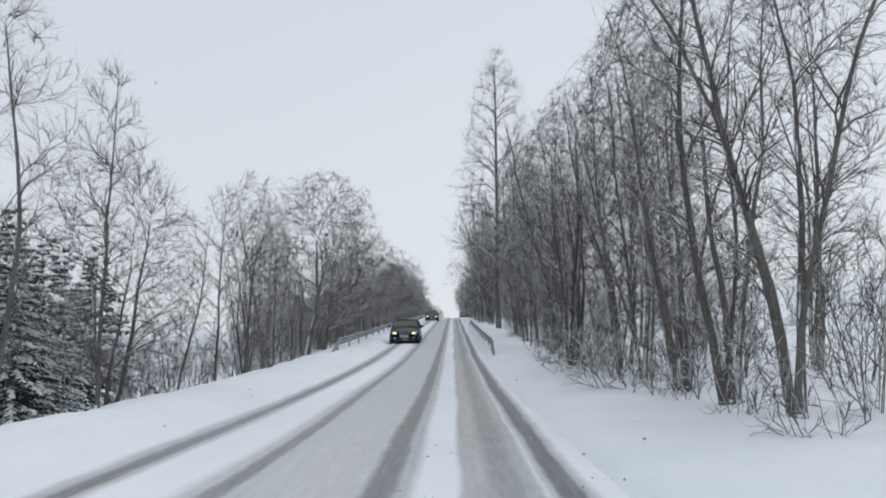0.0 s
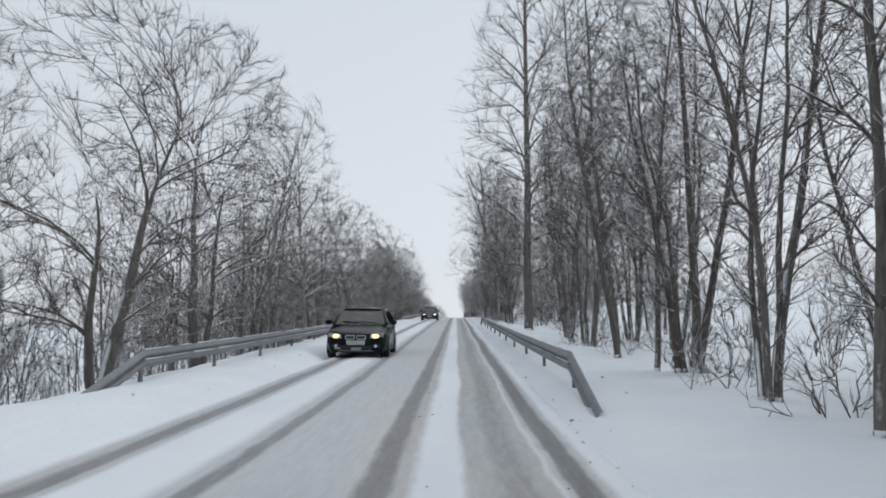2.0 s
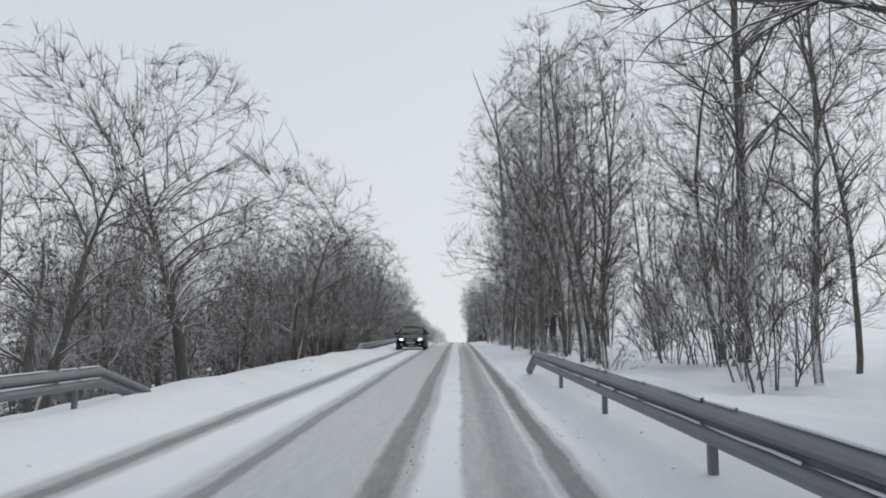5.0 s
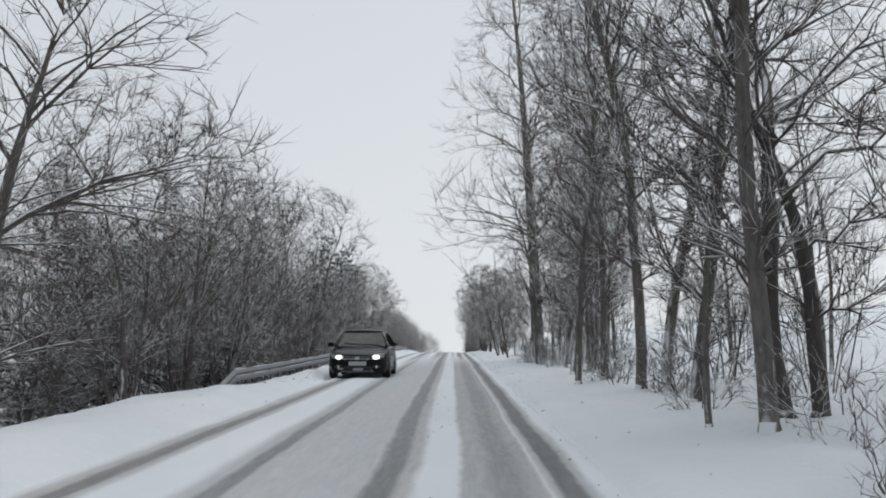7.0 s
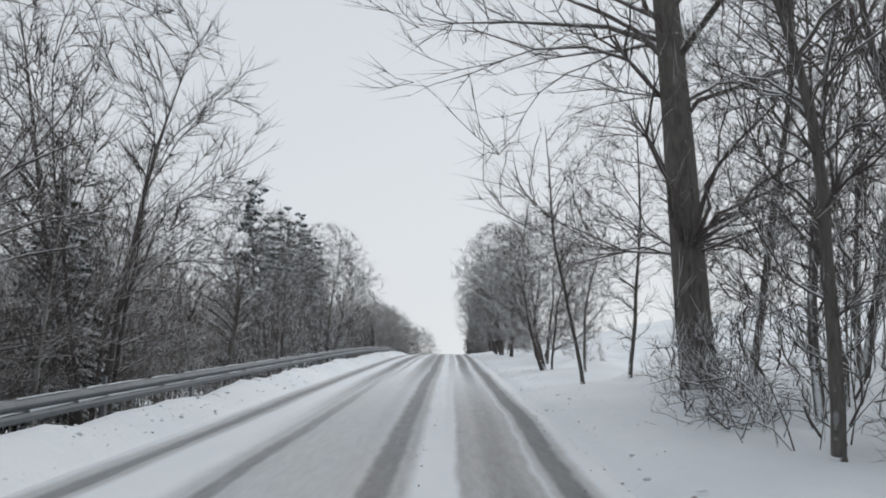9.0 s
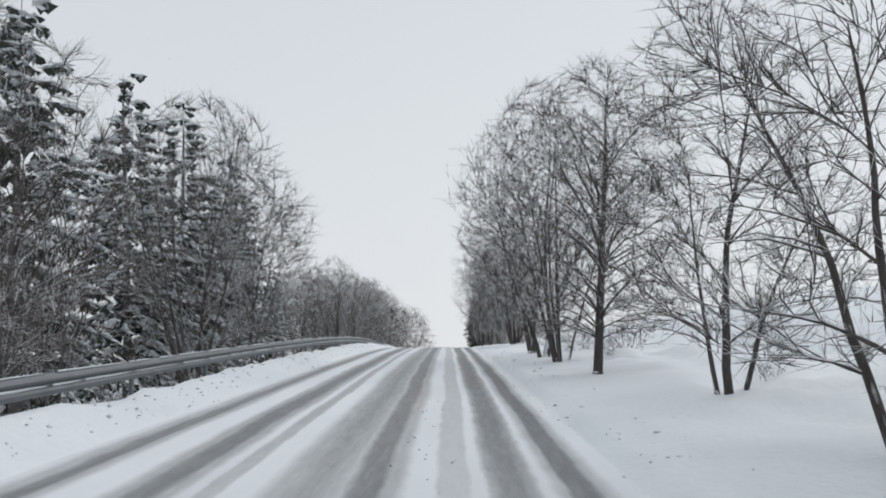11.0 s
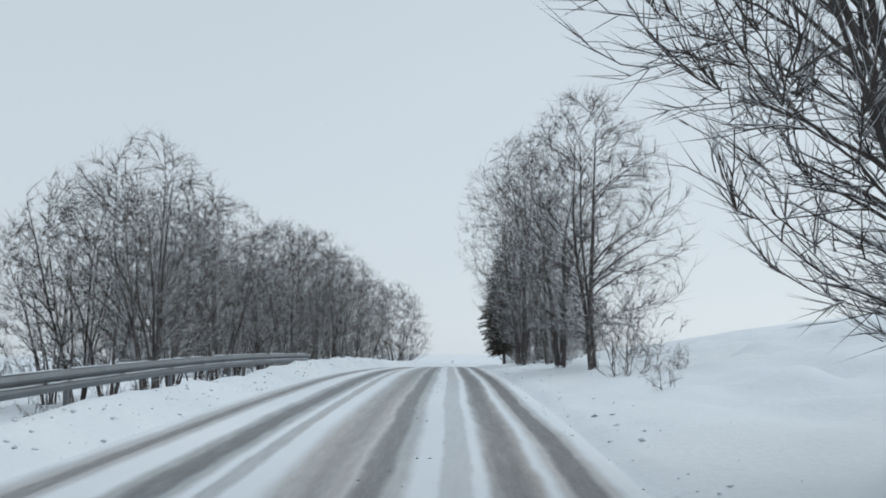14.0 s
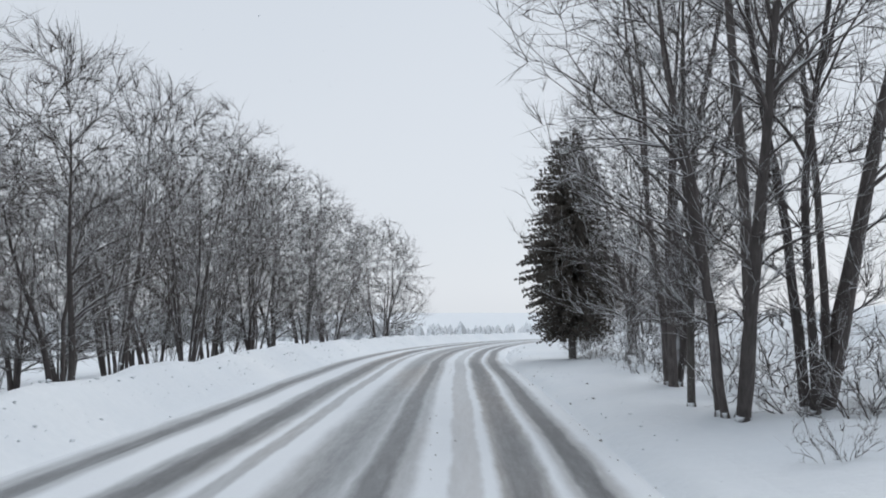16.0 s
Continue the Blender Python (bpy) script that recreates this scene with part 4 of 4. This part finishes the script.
def slab(points, thick=0.012):
    """A plate through four corners, thickened."""
    bm = bmesh.new()
    p = [Vector(q) for q in points]
    nrm = (p[1] - p[0]).cross(p[3] - p[0]).normalized() * thick
    a = [bm.verts.new(q) for q in p]
    b = [bm.verts.new(q - nrm) for q in p]
    bm.faces.new(a)
    bm.faces.new(b[::-1])
    for i in range(4):
        bm.faces.new((a[i], b[i], b[(i + 1) % 4], a[(i + 1) % 4]))
    bmesh.ops.recalc_face_normals(bm, faces=bm.faces)
    return bm


def disc(x, y, z, radius, width, segs=20):
    bm = bmesh.new()
    bmesh.ops.create_cone(bm, cap_ends=True, segments=segs, radius1=radius, radius2=radius, depth=width, matrix=pose(x, y, z, 0, 90, 0))
    bmesh.ops.bevel(bm, geom=[e for e in bm.edges if len(e.link_faces) == 2 and any(len(f.verts) > 4 for f in e.link_faces)], offset=min(width, radius) * 0.15, segments=2, affect="EDGES")
    return bm


def car(label, x, y, paint, lamp, kidney, length=4.5, half=0.89, high=1.44, rails=True):
    """An oncoming estate car, its nose towards smaller y."""
    ob = thing("car", label, "car", "oncoming cars", "", pose(x, y, float(road_z(y)) - 0.03, math.degrees(math.atan2(float(road_z(y + 4) - road_z(y)), 4.0)), 0, 0))
    # along: place, width, bottom, shoulder, middle of the top
    stations = ((0.0, 0.50, 0.27, 0.63, 0.66), (0.035, 0.64, 0.20, 0.66, 0.69), (0.10, 0.80, 0.17, 0.69, 0.72), (0.22, 0.91, 0.16, 0.72, 0.75), (0.42, 0.985, 0.15, 0.76, 0.80), (0.8, 1.0, 0.15, 0.83, 0.88), (1.25, 1.0, 0.15, 0.91, 0.95),
                (2.0, 1.0, 0.15, 0.93, 0.96), (3.4, 1.0, 0.15, 0.97, 1.0), (4.1, 0.97, 0.22, 1.0, 1.02), (length - 0.08, 0.9, 0.28, 0.98, 1.0), (length, 0.8, 0.34, 0.9, 0.92))
    rings = []
    for sy, w, zb, zs, zt in stations:
        w *= half
        rings.append([(-w * 0.92, sy, zb), (-w * 0.99, sy, zb + 0.14), (-w, sy, (zb + zs) / 2), (-w * 0.985, sy, zs - 0.06), (-w * 0.93, sy, zs), (-w * 0.55, sy, zt), (0, sy, zt + 0.015),
                      (w * 0.55, sy, zt), (w * 0.93, sy, zs), (w * 0.985, sy, zs - 0.06), (w, sy, (zb + zs) / 2), (w * 0.99, sy, zb + 0.14), (w * 0.92, sy, zb)])
    body = part("body", loft(rings), paint, ob, smooth=True)
    # glass house
    a0, a1 = (0.80, 1.18, 0.95), (0.60, 1.92, high - 0.05)
    b0, b1 = (0.84, 2.62, 0.95), (0.62, 2.62, high - 0.02)
    c0, c1 = (0.83, 3.65, 0.98), (0.61, 3.55, high - 0.03)
    d0, d1 = (0.74, 4.36, 1.0), (0.56, 4.10, high - 0.09)

    def m(p):
        return (-p[0], p[1], p[2])

    part("windscreen", slab((a0, a1, m(a1), m(a0))), M_GLASS, ob)
    part("rear_window", slab((d0, m(d0), m(d1), d1)), M_GLASS, ob)
    for side in (1, -1):
        q = (lambda p: p) if side == 1 else m
        for u0, u1, v0, v1 in ((a0, a1, b0, b1), (b0, b1, c0, c1), (c0, c1, d0, d1)):
            part("side_window", slab((q(u0), q(v0), q(v1), q(u1))), M_GLASS, ob)
        for e0, e1, wd in ((a0, a1, 0.05), (b0, b1, 0.045), (c0, c1, 0.05), (d0, d1, 0.07)):
            line = np.array([q(e0), tuple((np.array(q(e0)) + np.array(q(e1))) / 2 + np.array([0.015 * side, 0, 0.01])), q(e1)])
            v, f = tubes([(line, wd, wd * 0.8)], 6)
            child("pillar", mesh_of("pillar", v, f, paint), ob)
        mir = part("wing_mirror", box(side * (half + 0.09), 1.5, 1.0, 0.2, 0.1, 0.13, 0.03), paint, ob)
        part("mirror_glass", box(side * (half + 0.09), 1.555, 1.0, 0.16, 0.008, 0.10), M_CHROME, mir)
        lens = ((side * 0.40, -0.012, 0.565), (side * 0.76, 0.155, 0.60), (side * 0.78, 0.215, 0.715), (side * 0.43, 0.02, 0.675))
        lampy = part("headlight", slab(lens if side < 0 else (lens[1], lens[0], lens[3], lens[2]), 0.06), M_LENS, ob, "clear glass headlight")
        bulb = bmesh.new()
        bmesh.ops.create_uvsphere(bulb, u_segments=14, v_segments=8, radius=0.08, matrix=pose(side * 0.56, 0.03, 0.63, 0, 0, side * 24) @ Matrix.Diagonal((1.5, 0.7, 0.75, 1)))
        part("lit_lamp", bulb, lamp, lampy, "lit low beam")
        part("fog_lamp", disc(0, 0, 0, 0.05, 0.04, 14), M_CHROME, ob).matrix_local = pose(side * 0.56, 0.045, 0.35, 0, 0, 90)
        part("side_intake", box(side * 0.56, 0.085, 0.35, 0.28, 0.10, 0.13, 0.02, (0, 0, side * 20)), M_TRIM, ob)
        part("sill", box(side * (half - 0.04), 2.3, 0.22, 0.10, 2.0, 0.12, 0.03), M_TRIM, ob)
        part("door_handle", box(side * (half + 0.005), 2.45, 0.82, 0.03, 0.18, 0.03, 0.008), paint, ob)
        part("door_handle", box(side * (half + 0.005), 3.45, 0.84, 0.03, 0.18, 0.03, 0.008), paint, ob)
        if rails:
            line = np.array([(side * 0.58, yy, high + zz) for yy, zz in ((2.05, -0.01), (2.2, 0.05), (3.0, 0.065), (3.8, 0.04), (3.95, -0.02))])
            v, f = tubes([(line, 0.018, 0.018)], 6)
            child("roof_rail", mesh_of("roof_rail", v, f, M_TRIM), ob)
        for wy in (0.86, 3.55):
            part("wheel_arch", disc(side * (half - 0.10), wy, 0.34, 0.375, 0.21, 24), M_TRIM, ob)
            wheel = part("tyre", disc(side * (half - 0.085), wy, 0.315, 0.315, 0.205, 28), M_RUBBER, ob)
            part("rim", disc(side * (half + 0.005), wy, 0.315, 0.215, 0.05, 24), M_ALLOY, wheel)
            for k in range(5):
                part("spoke_gap", box(side * (half + 0.03), wy + 0.12 * math.cos(k * 1.2566), 0.315 + 0.12 * math.sin(k * 1.2566), 0.012, 0.07, 0.10, 0.01, (math.degrees(k * 1.2566) + 90, 0, 0)), M_TRIM, wheel)
    roof_rings = []
    for sy, w, z in ((1.88, 0.60, high - 0.045), (2.1, 0.62, high - 0.015), (3.0, 0.635, high), (3.7, 0.62, high - 0.02), (4.14, 0.56, high - 0.075)):
        roof_rings.append([(-w, sy, z - 0.04), (-w * 0.9, sy, z), (0, sy, z + 0.02), (w * 0.9, sy, z), (w, sy, z - 0.04), (0, sy, z - 0.045)])
    part("roof", loft(roof_rings), paint, ob, smooth=True)
    part("dashboard", box(0, 1.55, 0.93, 1.4, 0.35, 0.10, 0.03), M_TRIM, ob)
    for sx in (-0.36, 0.36):
        seat = part("seat", box(sx, 2.45, 0.95, 0.46, 0.16, 0.50, 0.06), M_TRIM, ob)
        part("head_rest", box(sx, 2.48, 1.26, 0.24, 0.09, 0.15, 0.03), M_TRIM, seat)
    part("rear_seat", box(0, 3.4, 0.95, 1.2, 0.18, 0.5, 0.06), M_TRIM, ob)
    for sx, tilt in ((0.30, 14), (-0.25, 14)):
        part("wiper", box(sx, 1.27, 1.02, 0.55, 0.02, 0.02, 0.0, (40, tilt * 0.3, 0)), M_TRIM, ob)
    if kidney:
        for sx in (-0.16, 0.16):
            g = part("grille", box(sx, -0.005, 0.595, 0.27, 0.07, 0.125, 0.02), M_CHROME, ob, "chrome-edged grille")
            part("grille_opening", box(sx, -0.036, 0.595, 0.225, 0.02, 0.085, 0.005), M_TRIM, g)
    else:
        g = part("grille", box(0, 0.0, 0.60, 0.80, 0.07, 0.12, 0.02), M_TRIM, ob)
        for k in range(3):
            part("grille_slat", box(0, -0.035, 0.565 + 0.035 * k, 0.76, 0.02, 0.010), M_CHROME, g)
        badge = disc(0, 0, 0, 0.055, 0.02, 18)
        part("badge", badge, M_CHROME, ob).matrix_local = pose(0, -0.05, 0.60, 0, 0, 90)
    part("lower_intake", box(0, 0.04, 0.32, 0.90, 0.12, 0.13, 0.02), M_TRIM, ob)
    for sx, wd in ((-0.50, 0.22), (0.02, 0.34), (0.40, 0.12)):
        crust = box(sx, 0.01 + 0.16 * abs(sx) ** 2, 0.285, wd, 0.09, 0.10, 0.03, (0, 0, 26 * sx))
        part("snow_crust", crust, M_SLUSH, ob, "dirty snow frozen to the bumper")
    part("chrome_strip", box(0, 0.02, 0.215, 1.0, 0.10, 0.02, 0.006), M_ALLOY, ob)
    plate = part("number_plate", box(0, -0.012, 0.445, 0.52, 0.02, 0.115, 0.005), M_PLATE, ob)
    for k in range(6):
        part("plate_bar", box(-0.19 + 0.075 * k, -0.024, 0.445, 0.042, 0.004, 0.065), M_BAR, plate)
    return ob


car("black estate car with lit warm headlights on the oncoming lane", -2.87, 54.1, M_PAINT, M_LAMP, True)
car("dark grey car with lit white headlights on the oncoming lane", -2.85, 125.4, M_PAINT_GREY, M_LAMP_COLD, False, 4.6, 0.91, 1.46, False)

# ---------------------------------------------------------------- slush, snow in the air, distance
def lumps(name, count, place, size, mat, label, category, seed, flake=False):
    """Many small uneven lumps in one mesh."""
    rng = np.random.RandomState(seed)
    if flake:
        base = np.array([(1, 0, -0.6), (-0.6, 0.9, -0.6), (-0.6, -0.9, -0.6), (0, 0, 1)], dtype=float)
        tri = np.array([(0, 1, 3), (1, 2, 3), (2, 0, 3), (0, 2, 1)])
        p = np.array([place(rng) for _ in range(count)])
        r = np.array([size(rng) for _ in range(count)])
        v = (base[None] * r[:, None, None] * rng.uniform(0.6, 1.3, (count, 4, 1)) + p[:, None, :]).reshape(-1, 3)
        f = (tri[None] + 4 * np.arange(count)[:, None, None]).reshape(-1, 3)
        return tagged(new(name, mesh_of(name, v.tolist(), f.tolist(), mat, True)), label, category, kind="stuff")
    base = np.array([(1, 0, 0), (-1, 0, 0), (0, 1, 0), (0, -1, 0), (0, 0, 1), (0, 0, -1)], dtype=float)
    tri = np.array([(0, 2, 4), (2, 1, 4), (1, 3, 4), (3, 0, 4), (2, 0, 5), (1, 2, 5), (3, 1, 5), (0, 3, 5)])
    vs, fs = [], []
    for k in range(count):
        p = place(rng)
        s = size(rng)
        vs.append(base * (s * rng.uniform(0.6, 1.4, (6, 1))) * np.array([1, 1.2, 0.55]) + rng.normal(0, s * 0.12, (6, 3)) + p)
        fs.append(tri + 6 * k)
    return tagged(new(name, mesh_of(name, np.concatenate(vs).tolist(), np.concatenate(fs).tolist(), mat, True)), label, category, kind="stuff")


def edge_place(rng):
    y = rng.uniform(6, 300)
    x = 1.28 + abs(rng.normal(0, 0.14)) + (rng.uniform(0, 1.2) if rng.rand() < 0.08 else 0)
    x += float(road_x(y))
    return np.array([x, y, float(ground_z(x, y)) + 0.01])


def bank_place(rng):
    y = rng.uniform(120, 300) if rng.rand() < 0.95 else rng.uniform(0, 120)
    x = -4.25 + rng.normal(0, 0.3) if rng.rand() < 0.8 else 1.6 + abs(rng.normal(0, 0.4))
    x += float(road_x(y))
    return np.array([x, y, float(ground_z(x, y)) + 0.005])


def track_place(rng):
    y = rng.uniform(6, 290)
    x = (-0.3 if rng.rand() < 0.5 else 1.25) + rng.normal(0, 0.18) + float(road_x(y))
    return np.array([x, y, float(road_height(x, y)) + 0.004])


def air_place(rng):
    y = rng.uniform(4, 300)
    x = rng.uniform(1.3, 14) * (1 if rng.rand() < 0.5 else -1) + float(road_x(y))
    return np.array([x, y, float(road_z(y)) + rng.uniform(0.2, 12)])


lumps("slush_clods", 1500, edge_place, lambda r: 0.008 + 0.03 * r.rand() ** 4, M_SLUSH, "clods of dirty slush along the road edge", "slush", 21)
lumps("slush_crumbs", 1200, track_place, lambda r: r.uniform(0.006, 0.018), M_SLUSH, "crumbs of grey slush on the road", "slush", 22)
lumps("snow_clods", 3200, bank_place, lambda r: 0.01 + 0.038 * r.rand() ** 3, M_SNOW, "lumps of ploughed snow on the bank", "snow", 23)
lumps("falling_snow", 14000, air_place, lambda r: 0.003 + 0.006 * r.rand() ** 2, M_SNOW, "snowflakes falling in the air", "snow", 24, True)


def far_woods():
    """Snowy woods on the low ground beyond the bend, haze in their colour: many ragged little crowns."""
    rng = np.random.RandomState(40)
    vs, fs = [], []
    for k in range(900):
        y = rng.uniform(470, 640)
        x = rng.uniform(-150, 190)
        z = float(ground_z(x, y)) - 0.5
        h = rng.uniform(3.0, 6.5)
        w = h * rng.uniform(0.22, 0.36)
        n0 = len(vs)
        for lev, ww in ((0.12, 1.0), (0.45, 0.85), (0.75, 0.5)):
            vs += [(x + math.cos(a * 1.2566) * w * ww * rng.uniform(0.7, 1.25), y + math.sin(a * 1.2566) * w * ww * rng.uniform(0.7, 1.25), z + h * (lev + rng.uniform(-0.06, 0.06))) for a in range(5)]
        vs.append((x, y, z + h))
        for r in range(2):
            fs += [(n0 + 5 * r + a, n0 + 5 * r + (a + 1) % 5, n0 + 5 * r + 5 + (a + 1) % 5, n0 + 5 * r + 5 + a) for a in range(5)]
        fs += [(n0 + 10 + a, n0 + 10 + (a + 1) % 5, n0 + 15) for a in range(5)]
    return tagged(new("far_woods", mesh_of("far_woods", vs, fs, M_FAR_HAZED, False)), "snow-covered distant woods, paled by haze put into their colour", "woods", kind="stuff")


far_woods()
